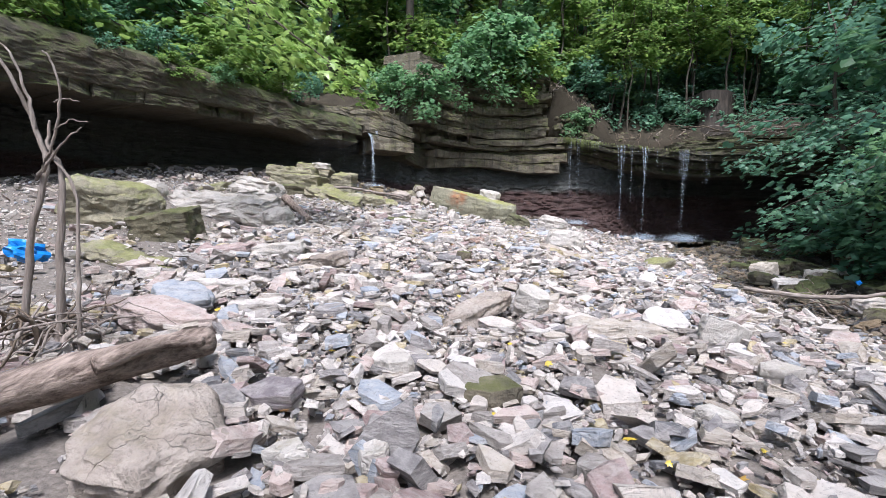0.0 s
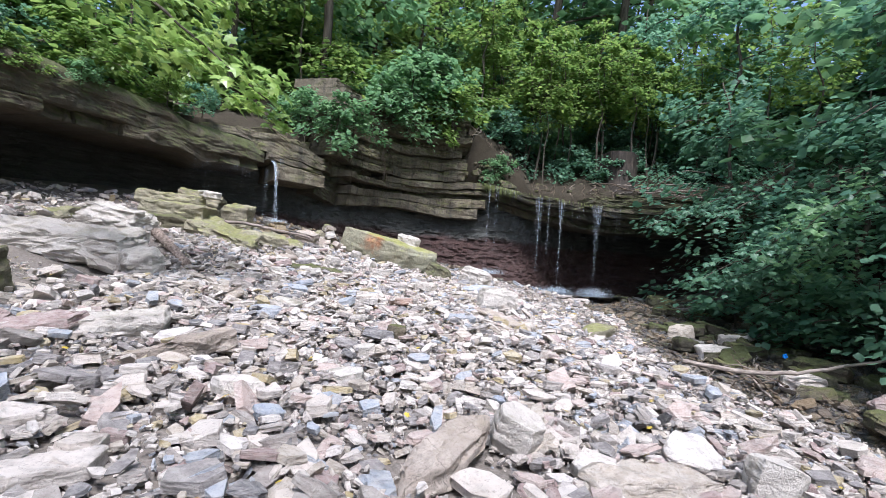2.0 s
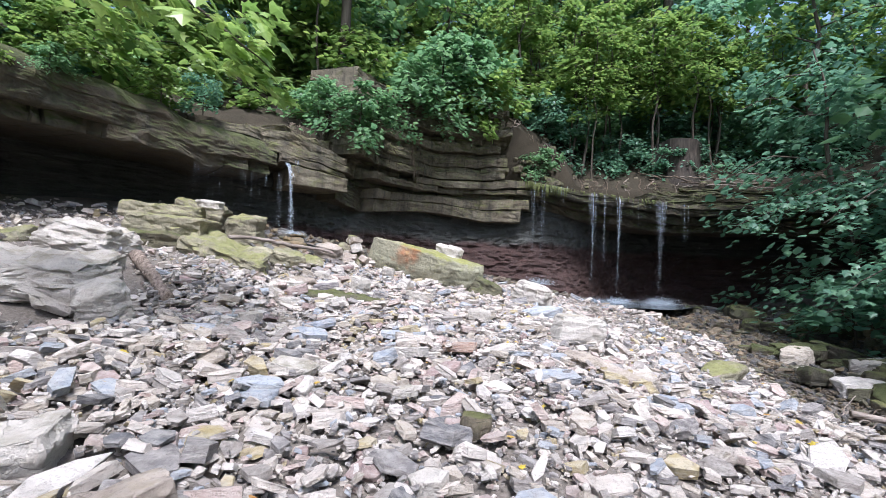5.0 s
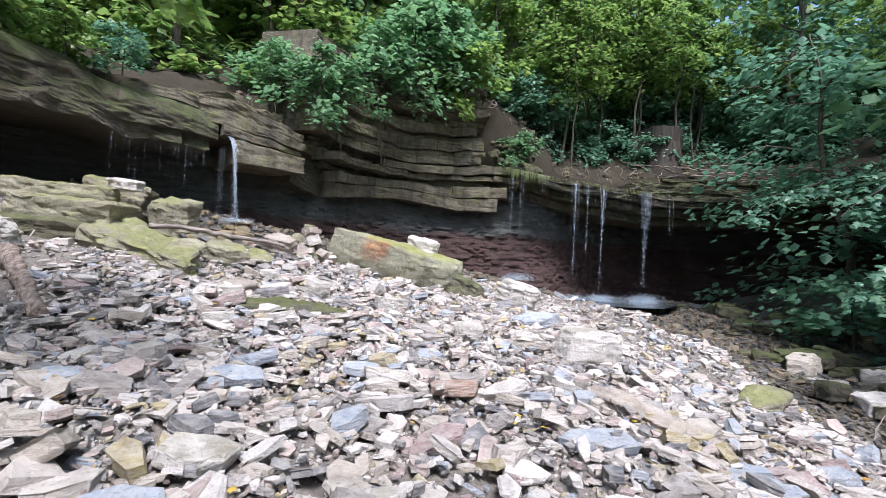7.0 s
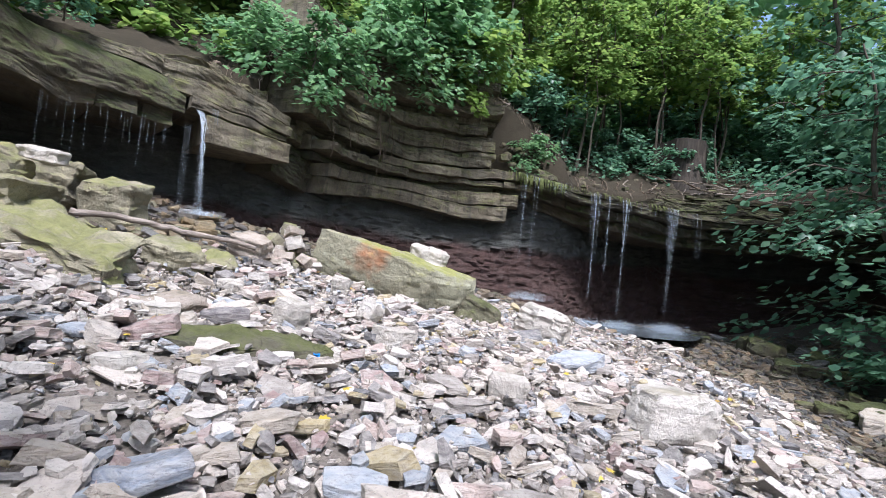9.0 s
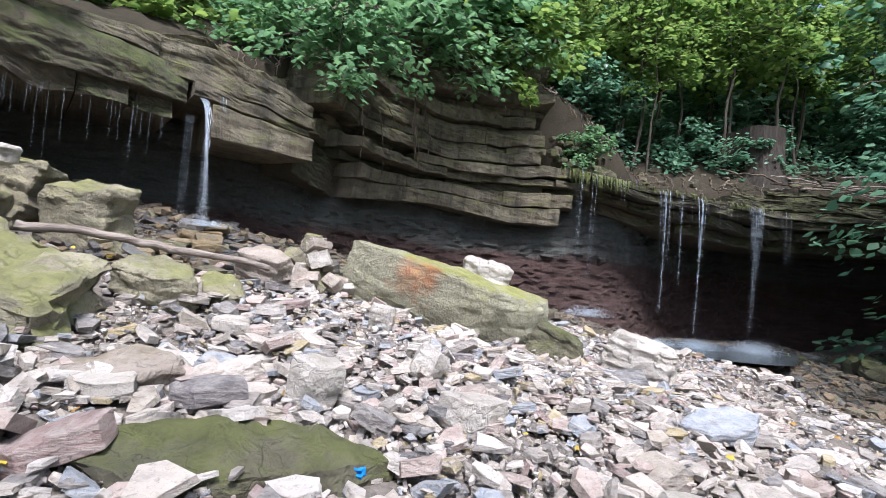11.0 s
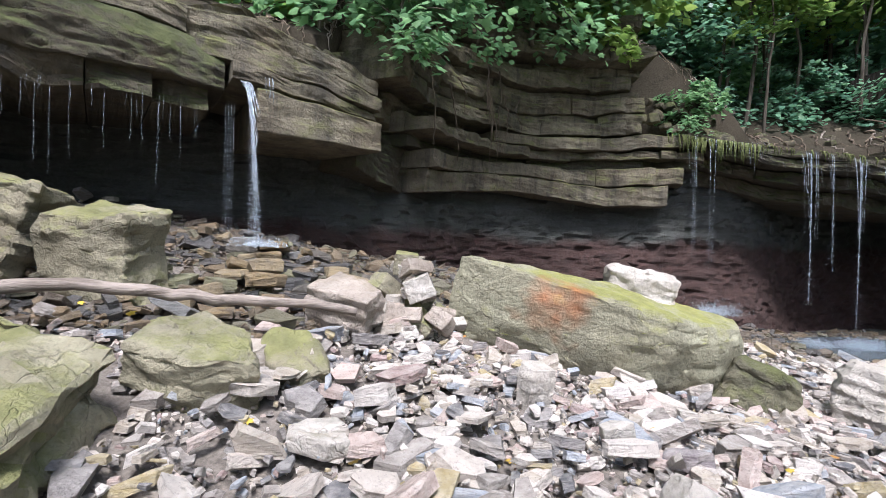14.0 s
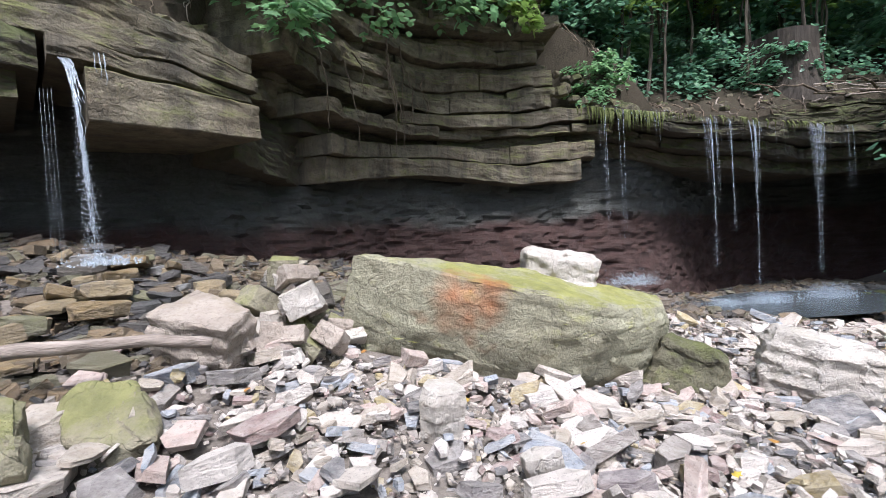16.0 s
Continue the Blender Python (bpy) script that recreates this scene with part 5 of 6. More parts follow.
bare_sapling()
stem("driftwood_branch", [(-3.3, 14.25, 2.16), (-2.85, 14.35, 2.15), (-2.4, 14.5, 2.09), (-1.8, 14.75, 2.02), (-1.25, 14.95, 1.93)], 0.042, 0.034, M_DRIFTLOG, None, 3, "long grey driftwood branch across the mossy rocks", "driftwood")
stem("driftwood_post", [(-4.14, 12.31, 1.74), (-3.62, 11.66, 1.5), (-3.11, 11.01, 1.2)], 0.10, 0.085, M_LOG, None, 5, "squared reddish brown driftwood timber leaning on slabs", "driftwood")
stem("driftwood_branch", [(6.3, 9.7, 0.10), (7.3, 9.2, 0.04), (8.4, 8.9, 0.16), (9.8, 8.6, 0.5)], 0.05, 0.03, M_DRIFTLOG, None, 6, "long pale driftwood branch lying over the stream bank", "driftwood")
_rd = random.Random(12)
for _k in range(16):
    _x, _y, _a, _l = _rd.uniform(6.6, 9.2), _rd.uniform(8.6, 11.0), _rd.uniform(0, 6.28), _rd.uniform(0.5, 1.5)
    _z = ground_z(_x, _y)
    stem("driftwood_stick", [(_x, _y, _z + 0.08), (_x + 0.5 * _l * math.cos(_a), _y + 0.5 * _l * math.sin(_a), _z + _rd.uniform(0.12, 0.4)), (_x + _l * math.cos(_a), _y + _l * math.sin(_a), _z + _rd.uniform(0.1, 0.6))], _rd.uniform(0.012, 0.03), 0.006, M_DRIFT if _k % 3 else M_ROOT, None, 20 + _k, "grey driftwood stick caught on the stream bank", "driftwood", "driftwood sticks", 0.03)
for _k in range(10):
    _x = _rd.uniform(-0.9, 1.8)
    _u = float(np.interp(_x, LINE[_marks["F"]:_marks["I"], 0], ALONG[_marks["F"]:_marks["I"]]))
    _l = _rd.uniform(0.7, 1.7)
    _z = _rd.uniform(5.2, 6.2)
    _p = [brow(_u + _rd.uniform(-0.12, 0.12), o) for o in (0.1, 0.2, 0.22, 0.24)]
    stem("hanging_root", [(*_p[0], _z), (*_p[1], _z - 0.3 * _l), (*_p[2], _z - 0.65 * _l), (*_p[3], _z - _l)], 0.016, 0.004, M_ROOT, None, 60 + _k, "thin bare root hanging down the cliff face", "root", "hanging roots", 0.02)


for _k in range(26):
    _u, _o = _rd.uniform(U["M"] - 1.0, U["N"] + 1.5), _rd.uniform(-1.6, -0.2)
    _p, _q = brow(_u, _o), brow(_u + _rd.uniform(0.8, 2.2) * _rd.choice((-1, 1)), _o + _rd.uniform(-0.5, 0.5))
    _z = 5.2 + _rd.uniform(0.0, 0.6)
    stem("dead_branch", [(*_p, _z), (0.5 * (_p[0] + _q[0]), 0.5 * (_p[1] + _q[1]), _z + _rd.uniform(-0.05, 0.15)), (*_q, _z + _rd.uniform(-0.15, 0.25))], _rd.uniform(0.015, 0.04), 0.008, M_DRIFT if _k % 2 else M_ROOT, None, 90 + _k, "dead grey branch lying on the rock lip", "branch", "dead branches on the lip", 0.03)


def stump():
    ob = tagged(new("tree_stump"), "broad dark rotten tree stump behind the rock lip", "stump")
    V, F = [], []
    for i, (z, r) in enumerate(((5.2, 1.35), (6.0, 1.12), (6.8, 1.0), (7.35, 1.02), (7.4, 0.5))):
        for k in range(18):
            a = 2 * math.pi * k / 18
            rr = r * (1 + 0.16 * math.sin(3 * a + 1) + 0.1 * noise.noise((math.cos(a) * 2, math.sin(a) * 2, z)))
            V.append((12.4 + rr * math.cos(a), 22.5 + rr * math.sin(a), z + 0.12 * noise.noise((a, z, 3)) * (i > 2)))
    for i in range(4):
        for k in range(18):
            k2 = (k + 1) % 18
            F.append((i * 18 + k, i * 18 + k2, i * 18 + 18 + k2, i * 18 + 18 + k))
    F.append(tuple(range(72, 90)))
    mesh_ob("trunk", V, F, M_ROTTEN, ob)


M_ROTTEN = wood_material("rotten_wood", (0.018, 0.015, 0.012), (0.06, 0.05, 0.04), 16)
stump()


def plastic_bag(x, y, z, s, seed, label):
    bm = bmesh.new()
    bmesh.ops.create_icosphere(bm, subdivisions=3, radius=s)
    for v in bm.verts:
        c = v.co
        k = 1 + 0.7 * N3(c.x + seed, c.y, c.z, 2.2 / s) + 0.35 * N3(c.x, c.y + seed, c.z, 5 / s)
        v.co = Vector((c.x * k * 1.2, c.y * k * 0.7, c.z * k * 0.75))
    ob = part("plastic_bag", bm, M_BLUE)
    ob.matrix_basis = pose(x, y, z, 10, 20, 35)
    tagged(ob, label, "plastic bag")


plastic_bag(-3.05, 3.45, 1.08, 0.10, 3, "crumpled blue plastic bag caught on the roots")
plastic_bag(-0.32, 11.75, 1.16, 0.055, 5, "scrap of blue plastic among the stones")
plastic_bag(8.6, 9.6, 0.30, 0.06, 7, "crumpled pale blue plastic on the bank")


# ---- leaves and trees ----
LEAF_FAR = (np.array([(0, 0, 0), (0.42, 0.34, -0.07), (0.26, 0.72, -0.05), (0, 1, -0.04), (-0.26, 0.72, -0.05), (-0.42, 0.34, -0.07)]), np.array([(0, 1, 2, 3), (0, 3, 4, 5)]))
_o = [(0, 0), (0.18, 0.05), (0.48, 0.16), (0.32, 0.36), (0.56, 0.62), (0.24, 0.62), (0.0, 1.0)]
_outline = _o + [(-x, y) for x, y in reversed(_o[1:-1])]
LEAF_NEAR = (np.array([(0, 0.42, 0.05)] + [(x, y, -0.12 * abs(x) - 0.05 * (y > 0.9)) for x, y in _outline]), np.array([(0, k + 1, (k + 1) % len(_outline) + 1) for k in range(len(_outline))]))


def leaf_cloud(name, centres, dirs, radii, per, size, leaf, mat, seed, parent=None, flat=0.32, droop=0.35):
    """Leaves round the centres of sprays: flattened clumps, every leaf held out and down from the spray's stem."""
    rng = np.random.default_rng(seed)
    C, D, R = np.repeat(np.array(centres), per, 0), np.repeat(np.array(dirs), per, 0), np.repeat(np.array(radii), per)
    n = len(C)
    a, r = rng.uniform(0, 6.283, n), np.sqrt(rng.random(n))
    off = np.stack([np.cos(a) * r, np.sin(a) * r, rng.normal(0, flat, n) - 0.3 * r * r], -1) * R[:, None]
    P = C + off
    yaw = np.arctan2(off[:, 1] + 0.6 * D[:, 1], off[:, 0] + 0.6 * D[:, 0]) - math.pi / 2 + rng.normal(0, 0.7, n)
    M = rot_matrices(np.zeros(n), rng.normal(0, 0.3, n) - droop, rng.normal(0, 0.35, n))
    c, s, o, l = np.cos(yaw), np.sin(yaw), np.zeros(n), np.ones(n)
    Z = np.stack([c, -s, o, s, c, o, o, o, l], -1).reshape(-1, 3, 3)
    S = size * rng.uniform(0.6, 1.25, n)
    LV, LF = leaf
    V = np.einsum("nij,vj->nvi", Z @ M, LV) * S[:, None, None] + P[:, None, :]
    F = (LF[None] + (np.arange(n) * len(LV))[:, None, None]).reshape(-1, LF.shape[1])
    ob = big_mesh(name, V.reshape(-1, 3), F, mat)
    ob.parent = parent
    return ob


def join_tubes(name, tubes, mat, parent):
    V, F = [], []
    for v, f in tubes:
        F += [tuple(i + len(V) for i in q) for q in f]
        V += v
    return mesh_ob(name, V, F, mat, parent, True)


def tree(label, height, trunk_r, crown_r, crown_from, seed, leaf_mat, limbs=13, sprays=5, per=34, size=0.25, lean=0.06, category="tree"):
    rnd = random.Random(seed)
    ob = tagged(new("tree" if category == "tree" else "shrub"), label, category, "trees on the slope" if category == "tree" else "shrubs on the slope")
    axis = [Vector((0, 0, -0.4))]
    dx, dy = rnd.uniform(-1, 1) * lean, rnd.uniform(-1, 1) * lean
    for k in range(1, 7):
        axis.append(Vector((dx * height * k / 6 + rnd.uniform(-1, 1) * 0.02 * height, dy * height * k / 6 + rnd.uniform(-1, 1) * 0.02 * height, height * k / 6)))
    V, F = limb_mesh(axis, trunk_r * 1.2, trunk_r * 0.2, seed, 8, 0.01 * height / 8)
    mesh_ob("trunk", V, F, M_BARK, ob, True)
    centres, dirs, radii, tubes = [], [], [], []
    for k in range(limbs):
        f = crown_from + (0.97 - crown_from) * (k + rnd.random()) / limbs
        i = f * 6
        p = axis[min(int(i), 5)].lerp(axis[min(int(i) + 1, 6)], i - int(i))
        a = k * 2.4 + rnd.uniform(-0.4, 0.4)
        reach = crown_r * (1.05 - 0.6 * ((f - crown_from) / (1 - crown_from)) ** 1.5) * rnd.uniform(0.65, 1.15)
        d = Vector((math.cos(a), math.sin(a), 0))
        q = p + d * reach * 0.55 + Vector((0, 0, 0.14 * reach))
        e = p + d * reach + Vector((0, 0, 0.05 * reach - 0.12 * reach * rnd.random()))
        tubes.append(limb_mesh([p, q, e], trunk_r * 0.32, 0.012, seed * 50 + k, 5, 0.02, 3))
        for j in range(sprays):
            t = (j + 1) / sprays
            c = (p.lerp(q, t * 2) if t < 0.5 else q.lerp(e, t * 2 - 1)) + Vector((rnd.gauss(0, 0.16), rnd.gauss(0, 0.16), rnd.gauss(0, 0.1))) * reach
            centres.append(tuple(c))
            dirs.append((d.x, d.y, 0))
            radii.append(max(0.25, reach * rnd.uniform(0.22, 0.36)))
    if category == "tree":
        for v, f in tubes:
            mesh_ob("limb", v, f, M_BARK, ob, True)
    else:
        join_tubes("branching_stem", tubes, M_BARK, ob)
    leaf_cloud("crown", centres, dirs, radii, per, size, LEAF_FAR, leaf_mat, seed, ob)
    return ob


def plant_slope():
    rnd = random.Random(4)
    kinds = [tree("tall maple with layered green foliage and a slim trunk", 9.5, 0.11, 2.7, 0.22, 1, M_LEAF),
             tree("tall tree with yellow green foliage and a slim trunk", 10.5, 0.12, 2.8, 0.28, 2, M_LEAFY),
             tree("dense tree with dark blue green foliage", 8.5, 0.10, 2.8, 0.15, 3, M_LEAFD),
             tree("leaning tree with green foliage on the slope", 9.0, 0.10, 2.5, 0.3, 4, M_LEAF, lean=0.22),
             tree("slender sapling with few green leaves", 6.5, 0.045, 1.5, 0.45, 5, M_LEAFY, 9, 4, 26, 0.2, 0.16)]
    low = [tree("low leafy maple shrub with broad green leaves", 1.7, 0.03, 1.25, 0.08, 11, M_LEAF, 9, 4, 34, 0.17, 0.1, "shrub"),
           tree("low dark green shrub on the forest floor", 1.3, 0.025, 1.3, 0.05, 12, M_LEAFD, 9, 4, 34, 0.15, 0.1, "shrub"),
           tree("low yellow green undergrowth shrub", 1.2, 0.02, 1.1, 0.05, 13, M_LEAFY, 9, 4, 34, 0.15, 0.1, "shrub")]
    spots, bushes = [], []
    # west: light woods behind the ledge
    for u, d in ((U["A"], 1.5), (U["B"] - 0.5, 3.5), (U["C"], 5.0), (U["C"] + 1.5, 8), (U["D"], 3.4), (U["D"] + 1, 7), (U["E"], 4.2), (U["E"] + 1, 8.5), (U["F"], 5.5), (U["F"] + 0.8, 3.0)):
        spots.append((u, d, rnd.choice((1, 1, 3, 4))))
    u = U["A"]
    while u < U["S"] - 1:
        for d0 in (1.5, 4.8, 9, 15, 22):
            if rnd.random() < (0.4 if d0 < 2 and u > U["I"] else 0.7 if d0 < 12 else 0.9):
                uu, dd = u + rnd.uniform(-0.8, 0.8), d0 + rnd.uniform(-1.2, 1.4)
                if uu < U["F"] + 1 and dd < 6:
                    continue
                east = uu > U["K"]
                k = rnd.choice((0, 2, 4, 0, 4)) if east else rnd.choice((0, 1, 3, 4, 1))
                if dd > 12:
                    k = rnd.choice((0, 1, 1))
                spots.append((uu, dd, k))
        u += 2.2
    for u in np.arange(U["A"], U["S"] - 1, 0.75):
        for d0 in (0.5, 2.2, 5.0, 9.0, 14.0):
            if rnd.random() < (0.5 if d0 > 3 else 0.4 if d0 > 1 else 0.12 if u > U["I"] else 0.3):
                bushes.append((u + rnd.uniform(-0.5, 0.5), d0 + rnd.uniform(-0.4, 1.2), 1 if u > U["J"] and d0 < 6 else rnd.choice((0, 1, 2))))
    # slender leaning saplings on the soil bank behind the falls
    for k in range(26):
        spots.append((rnd.uniform(U["J"] - 0.3, U["N"]), rnd.uniform(0.6, 5.5), 4))
    used = set()
    for uu, dd, k in spots + [(a, b, 10 + c) for a, b, c in bushes]:
        x, y, z = slope_point(uu, dd)
        src = kinds[k] if k < 10 else low[k - 10]
        s = rnd.uniform(0.8, 1.2) * (1.6 if dd > 20 else 1.3 if dd > 9 else 0.7 if k >= 10 and dd < 1.2 else 1.0) * (1.5 if k >= 10 and dd > 7 else 1.0)
        m = pose(x, y, z - 0.05, 0, 0, rnd.uniform(0, 360)) @ Matrix.Scale(s, 4)
        if src.name not in used:
            used.add(src.name)
            src.matrix_basis = m
        else:
            copy_thing(src, m)
    # eastern bank: trees that lean over the stream
    for x, y, k, s in ((11.6, 8.2, 2, 0.75), (12.4, 11.0, 2, 0.85), (13.5, 6.0, 0, 0.9), (13.9, 13.6, 2, 0.75), (14.3, 15.6, 2, 1.1), (15.2, 12.0, 0, 1.1), (12.0, 4.0, 2, 0.8), (14.0, 9.0, 2, 1.0)):
        copy_thing(kinds[k], pose(x, y, ground_z(x, y) - 0.1, 0, -10, rnd.uniform(0, 360)) @ Matrix.Scale(s, 4))
    for x, y, k, s in ((11.6, 10.0, 1, 1.4), (11.9, 12.2, 1, 1.4), (12.0, 14.4, 1, 1.2), (11.8, 8.2, 0, 1.2), (12.4, 6.6, 1, 1.4)):
        copy_thing(low[k], pose(x, y, ground_z(x, y) - 0.05, 0, 0, rnd.uniform(0, 360)) @ Matrix.Scale(s, 4))
    # over the middle buttress and its corner
    for x, y, z, k, s in ((0.61, 20.51, 6.85, 0, 1.0), (1.82, 20.95, 7.25, 0, 1.3), (2.92, 21.39, 7.55, 0, 1.2), (-0.93, 18.42, 5.5, 0, 0.75), (-0.38, 18.97, 5.85, 0, 0.6), (6.11, 21.94, 5.25, 0, 0.6), (3.69, 20.95, 7.25, 2, 0.7), (-4.67, 16.44, 5.35, 1, 0.45), (-6.87, 14.57, 5.45, 2, 0.4), (-7.86, 13.14, 5.5, 1, 0.45), (-8.85, 11.71, 5.45, 0, 0.4), (-9.73, 10.39, 5.35, 2, 0.5), (-8.19, 11.38, 5.0, 1, 0.3), (-6.54, 13.91, 5.0, 0, 0.28), (-10.5, 9.07, 5.25, 1, 0.5),
                          (-7.31, 12.81, 4.85, 2, 0.25), (-5.44, 16.0, 5.25, 2, 0.35), (-9.4, 9.84, 4.85, 1, 0.3)):
        copy_thing(low[k], pose(x, y, z, 0, 0, rnd.uniform(0, 360)) @ Matrix.Scale(s, 4))
    # far woods to the north-west that close the view
    for k in range(16):
        x, y, z = slope_point(U["B"] + (U["J"] - U["B"]) * k / 15, rnd.uniform(27, 33))
        copy_thing(kinds[(1, 0, 1, 3)[k % 4]], pose(x, y, z - 0.3, 0, 0, rnd.uniform(0, 360)) @ Matrix.Scale(rnd.uniform(1.6, 2.0), 4))
    # woods behind the start
    for k in range(14):
        a = math.pi * (1.08 + 0.84 * k / 13)
        r = rnd.uniform(15, 19)
        x, y = 1 + r * math.cos(a), -2 + r * math.sin(a)
        copy_thing(kinds[k % 4], pose(x, y, ground_z(x, y) - 0.1, 0, 0, rnd.uniform(0, 360)) @ Matrix.Scale(rnd.uniform(0.9, 1.2), 4))


plant_slope()


def overhanging_tree():
    """A maple on the western bank whose bright bough hangs out over the rubble."""
    ob = tagged(new("tree"), "maple with a bright green bough hanging over the rubble", "tree")
    x, y, z = -9.6, 10.0, 5.2
    V, F = limb_mesh([(x, y, z - 0.6), (x + 0.3, y - 0.3, z + 1.2), (x + 0.8, y - 0.7, z + 3.0), (x + 1.0, y - 0.8, z + 5.5)], 0.16, 0.04, 5, 9, 0.03)
    mesh_ob("trunk", V, F, M_BARK, ob, True)
    rnd = random.Random(21)
    boughs = [[(-8.9, 9.4, 7.8), (-6.5, 8.9, 7.2), (-4.6, 8.5, 6.0), (-3.3, 8.3, 4.9), (-2.3, 8.4, 4.2), (-1.45, 8.65, 3.62)],
              [(-6.5, 8.9, 7.2), (-4.8, 8.9, 6.4), (-3.3, 9.1, 5.6), (-2.1, 9.3, 5.0)],
              [(-5.6, 8.7, 6.6), (-4.6, 7.9, 5.8), (-3.9, 7.4, 5.1)]]
    tubes, centres, dirs, radii = [], [], [], []
    for k, b in enumerate(boughs):
        tubes.append(limb_mesh(b, 0.05 if k == 0 else 0.03, 0.006, 30 + k, 6, 0.02))
        P = [Vector(p) for p in b]
        for i in range(1, len(P) - 1 if k else len(P) - 1):
            for j in range(7):
                c = P[i].lerp(P[i + 1], j / 7)
                w = 0.34 if i >= len(P) - 2 else 0.5
                if i >= len(P) - 2:
                    w *= 1 - 0.5 * j / 7
                centres.append((c.x + rnd.gauss(0, 0.15), c.y + rnd.gauss(0, 0.3), c.z - 0.08 + rnd.gauss(0, 0.12)))
                dirs.append((0.9, -0.2, 0))
                radii.append(w)
    for v, f in tubes:
        mesh_ob("bough", v, f, M_BARK, ob, True)
    leaf_cloud("bright_foliage", centres, dirs, radii, 24, 0.17, LEAF_NEAR, M_LEAFB, 5, ob, 0.35, 0.55)


overhanging_tree()


def hanging_foliage():
    """Broad-leaved sprays of the near trees on the eastern bank and the buttress."""
    rnd = random.Random(31)
    groups = [("maple spray with broad dark green leaves over the stream", M_LEAFD, [(10.6, 11.6, 3.0), (9.2, 11.4, 2.3), (7.9, 11.2, 1.75)], 0.5),
              ("maple spray with broad green leaves over the bank", M_LEAF, [(11.0, 9.8, 4.2), (10.1, 9.6, 3.8), (9.2, 9.5, 3.3), (8.6, 9.4, 2.9)], 0.5),
              ("maple spray with broad green leaves low over the slabs", M_LEAF, [(11.2, 10.6, 2.9), (10.2, 10.4, 2.5), (9.3, 10.2, 2.1)], 0.55),
              ("dark leafy bough hanging over the stream", M_LEAFD, [(11.4, 11.6, 3.9), (10.6, 11.4, 3.3), (9.8, 11.4, 2.7)], 0.6),
              ("leafy bough of a dark maple", M_LEAFD, [(12.2, 13.4, 4.8), (10.9, 13.2, 4.0), (9.6, 13.2, 3.2)], 0.6),
              ("dark maple spray in front of the falls", M_LEAFD, [(12.2, 15.2, 4.6), (10.6, 15.2, 3.9), (9.0, 15.1, 3.2)], 0.45),
              ("low dark maple spray beside the cave", M_LEAFD, [(12.0, 12.6, 2.6), (11.0, 12.4, 2.2), (10.0, 12.4, 1.8)], 0.5),
              ("green leafy bough in front of the buttress", M_LEAF, [(1.3, 20.8, 8.0), (1.5, 20.0, 7.5), (1.8, 19.4, 6.8), (2.1, 19.2, 6.3)], 0.55),
              ("green leafy bough over the cliff", M_LEAF, [(2.8, 21.2, 8.3), (3.1, 20.4, 7.8), (3.5, 19.9, 7.2)], 0.5),
              ("leafy spray over the corner of the ledge", M_LEAF, [(-0.8, 18.8, 5.9), (-0.75, 18.0, 5.4), (-0.8, 17.4, 4.95)], 0.42),
              ("bright green sprig hanging from the cliff", M_LEAFB, [(3.2, 20.9, 7.2), (3.5, 20.4, 6.8), (3.7, 20.3, 6.3)], 0.22)]
    for k, (label, mat, path, w) in enumerate(groups):
        ob = tagged(new("leafy_bough"), label, "bough", "hanging boughs")
        V, F = limb_mesh(path, 0.025, 0.006, 70 + k, 5, 0.03)
        mesh_ob("branch", V, F, M_BARK, ob, True)
        P = [Vector(p) for p in path]
        centres, dirs, radii = [], [], []
        for i in range(len(P) - 1):
            for j in range(4):
                c = P[i].lerp(P[i + 1], j / 4)
                centres.append((c.x + rnd.gauss(0, 0.25 * w), c.y + rnd.gauss(0, 0.5 * w), c.z + rnd.gauss(0, 0.3 * w)))
                d = (P[-1] - P[0]).normalized()
                dirs.append(tuple(d))
                radii.append(w * rnd.uniform(0.8, 1.2))
        leaf_cloud("foliage", centres, dirs, radii, 26, 0.17, LEAF_NEAR, mat, 80 + k, ob, 0.3, 0.5)


hanging_foliage()


def undergrowth(label, u0, u1, d0, d1, count, per, size, mat, seed):
    """Low plants and seedlings that cover the forest floor."""
    rng = np.random.default_rng(seed)
    c, r = [], []
    for u, d, h in zip(rng.uniform(u0, u1, count), d0 + (d1 - d0) * rng.random(count) ** 1.3, rng.random(count)):
        if noise.noise((u * 0.5, d * 0.5, seed)) < -0.12 and d < 4:
            continue
        x, y, z = slope_point(u, d)
        c.append((x, y, z + 0.12 + h * (0.3 + 0.10 * min(d, 10))))
        r.append(0.25 + 0.035 * min(d, 14))
    ob = leaf_cloud("undergrowth", c, [(0, -1, 0)] * len(c), r, per, size, LEAF_FAR, mat, seed, None, 0.4, 0.35)
    return tagged(ob, label, "undergrowth", kind="stuff")


undergrowth("low green seedlings on the bank above the falls", U["J"] - 0.5, U["N"] + 2, 0.8, 6.0, 420, 12, 0.17, M_LEAFD, 51)
undergrowth("green undergrowth on the sunlit slope", U["J"] - 1.0, U["O"] + 3, 3.5, 30.0, 2600, 16, 0.30, M_LEAF, 52)
undergrowth("yellow green undergrowth behind the western ledge", U["A"], U["J"], 1.2, 30.0, 2600, 16, 0.28, M_LEAFY, 53)
undergrowth("green maple seedlings over the western ledge", U["B"], U["H"], 0.4, 5.0, 260, 12, 0.16, M_LEAF, 54)


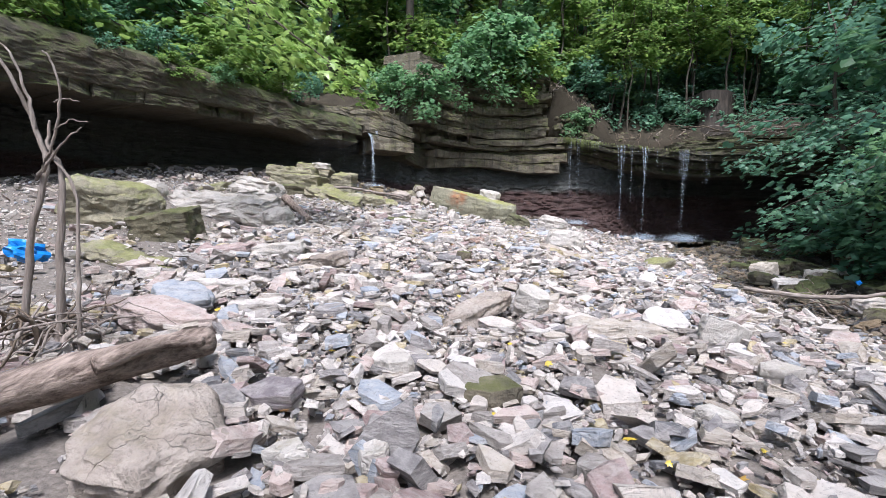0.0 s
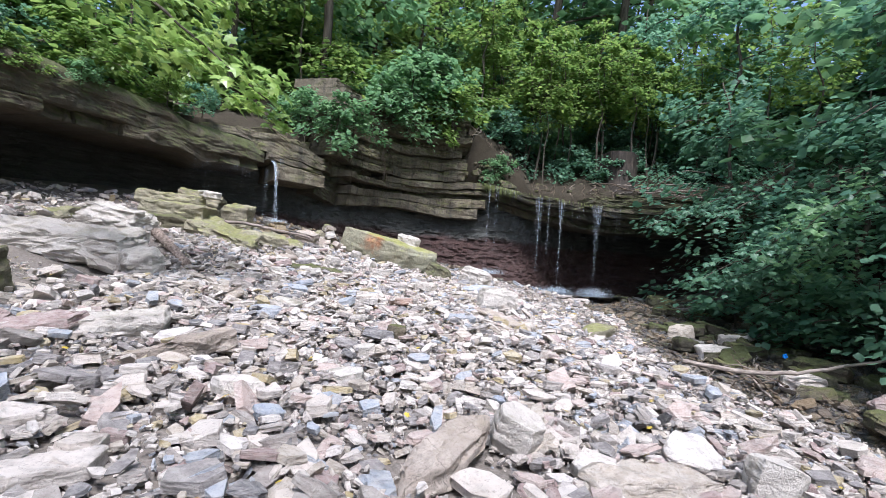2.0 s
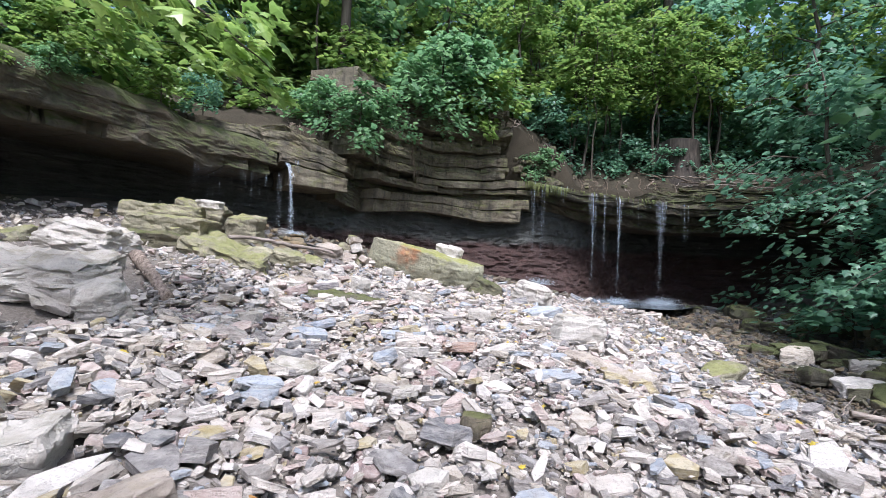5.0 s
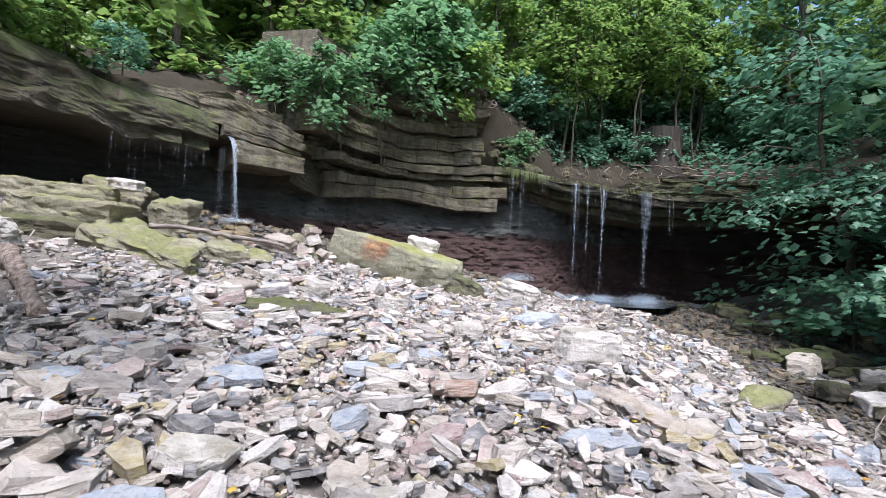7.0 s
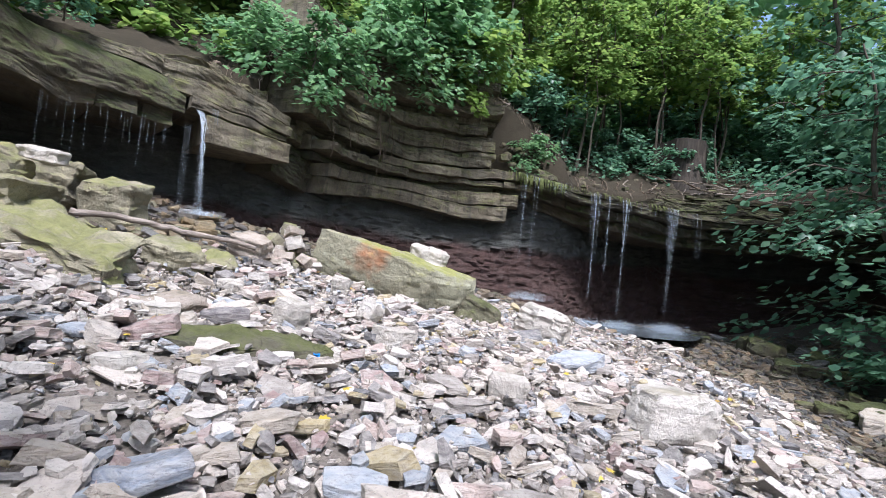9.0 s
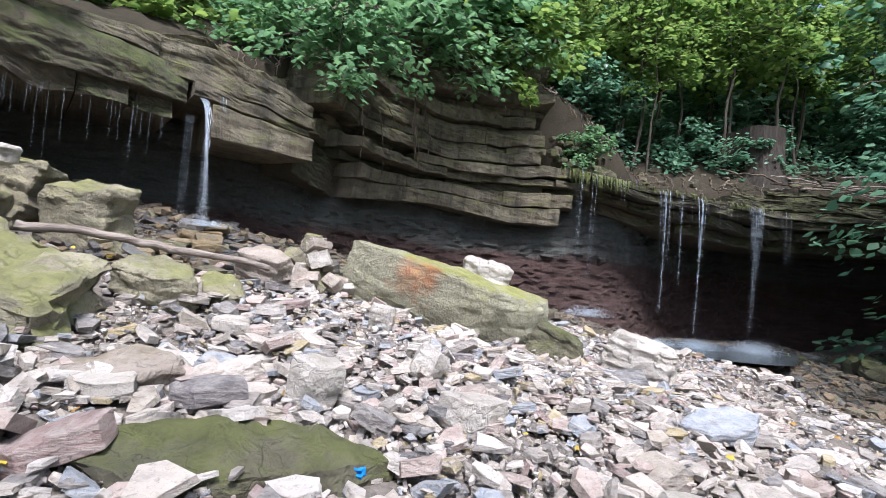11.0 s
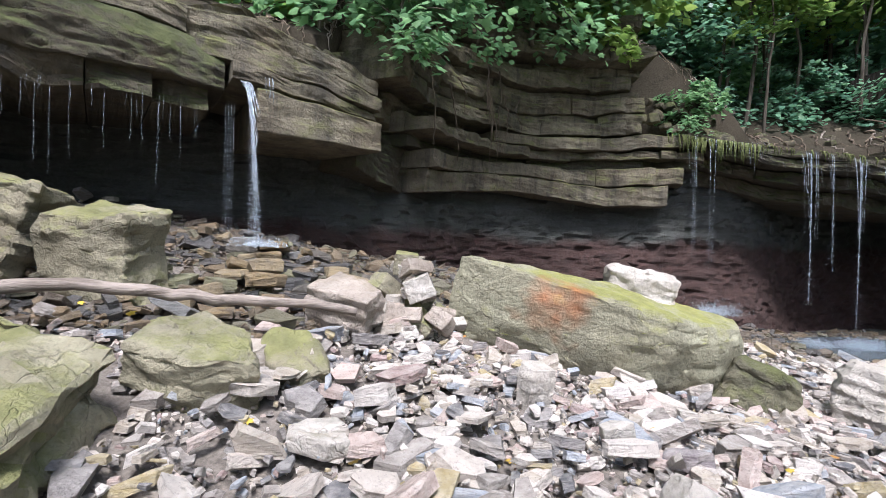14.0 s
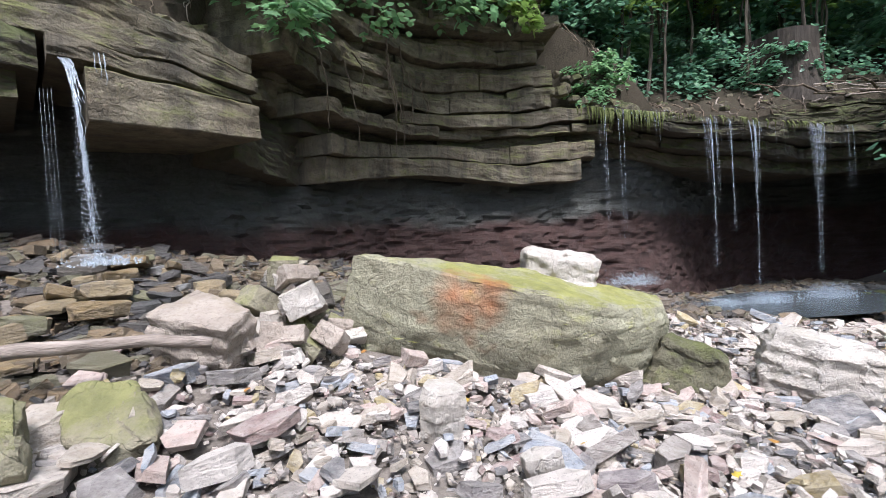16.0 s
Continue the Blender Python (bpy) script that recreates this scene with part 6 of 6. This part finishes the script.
def slope_roots():
    """Bare roots that creep over the soil down to the rock."""
    rnd = random.Random(61)
    for k in range(46):
        u = rnd.uniform(U["E"] + 0.8, U["G"]) if k % 3 == 0 else rnd.uniform(U["J"] - 0.5, U["M"])
        d = rnd.uniform(0.5, 1.9)
        pts = []
        for i in range(5):
            x, y, z = slope_point(u + rnd.uniform(-0.16, 0.16), max(d * (1 - i / 4), 0.0))
            pts.append((x, y, z + rnd.uniform(0.0, 0.07)))
        x, y, z = pts[-1]
        pts.append((x, y - 0.12, z - rnd.uniform(0.1, 0.4)))
        stem("exposed_root", pts, rnd.uniform(0.012, 0.035), 0.005, M_ROOT if k % 4 else M_DRIFT, None, 500 + k, "bare brown root creeping over the soil bank", "root", "roots on the soil bank", 0.03)
    for k in range(60):
        u, d = rnd.uniform(U["E"] + 0.4, U["N"]), rnd.uniform(0.0, 1.6)
        if U["G"] + 0.5 < u < U["J"] - 0.6:
            continue
        x, y, z = slope_point(u, d)
        w = rnd.uniform(0.12, 0.38)
        boulder("stone", "brown stone set in the bare soil bank", (x, y, z - 0.03), (w, w * 0.75, w * rnd.uniform(0.3, 0.55)), (rnd.gauss(12, 10), rnd.gauss(0, 12), rnd.uniform(0, 360)), M_BEDL if k % 2 else M_BED, 700 + k, "slab", "stones in the soil bank", 1)


slope_roots()


def lip_moss():
    """Moss that hangs in strands over the lip beside the falls."""
    rnd = random.Random(71)
    tubes = []
    for k in range(150):
        x = rnd.choice((rnd.gauss(5.6, 0.22), rnd.gauss(6.2, 0.25), rnd.uniform(5.2, 10.4)))
        u = float(np.interp(x, LINE[_marks["I"]:_marks["N"], 0], ALONG[_marks["I"]:_marks["N"]]))
        z = float(np.interp(x, [5.2, 6.8, 8.9, 11.6], [5.0, 4.66, 4.44, 4.36]))
        long = rnd.uniform(0.08, 0.38) * (1.3 if x < 6.6 else 0.7)
        a, b, c = brow_xyz(u, 0.06, z), brow_xyz(u, 0.12, z - 0.35 * long), brow_xyz(u + rnd.uniform(-0.03, 0.03), 0.10, z - long)
        tubes.append(tube([a, b, c], [0.016, 0.014, 0.003], 5))
    ob = join_tubes("hanging_moss", tubes, M_MOSS, None)
    tagged(ob, "strands of green moss hanging over the wet lip", "moss", kind="stuff")


lip_moss()

# fallen leaves on the stones
_p = fan_points(230, 9, -4, 6, 0.5, 15.5)
_c = [(x, y, ground_z(x, y) + 0.10) for x, y in _p]
tagged(leaf_cloud("fallen_leaves", _c, [(1, 0, 0)] * len(_c), [0.05] * len(_c), 1, 0.065, LEAF_NEAR, M_FALLEN, 3, None, 0.1, 0.0), "yellow fallen leaves scattered on the stones", "leaves", kind="stuff")
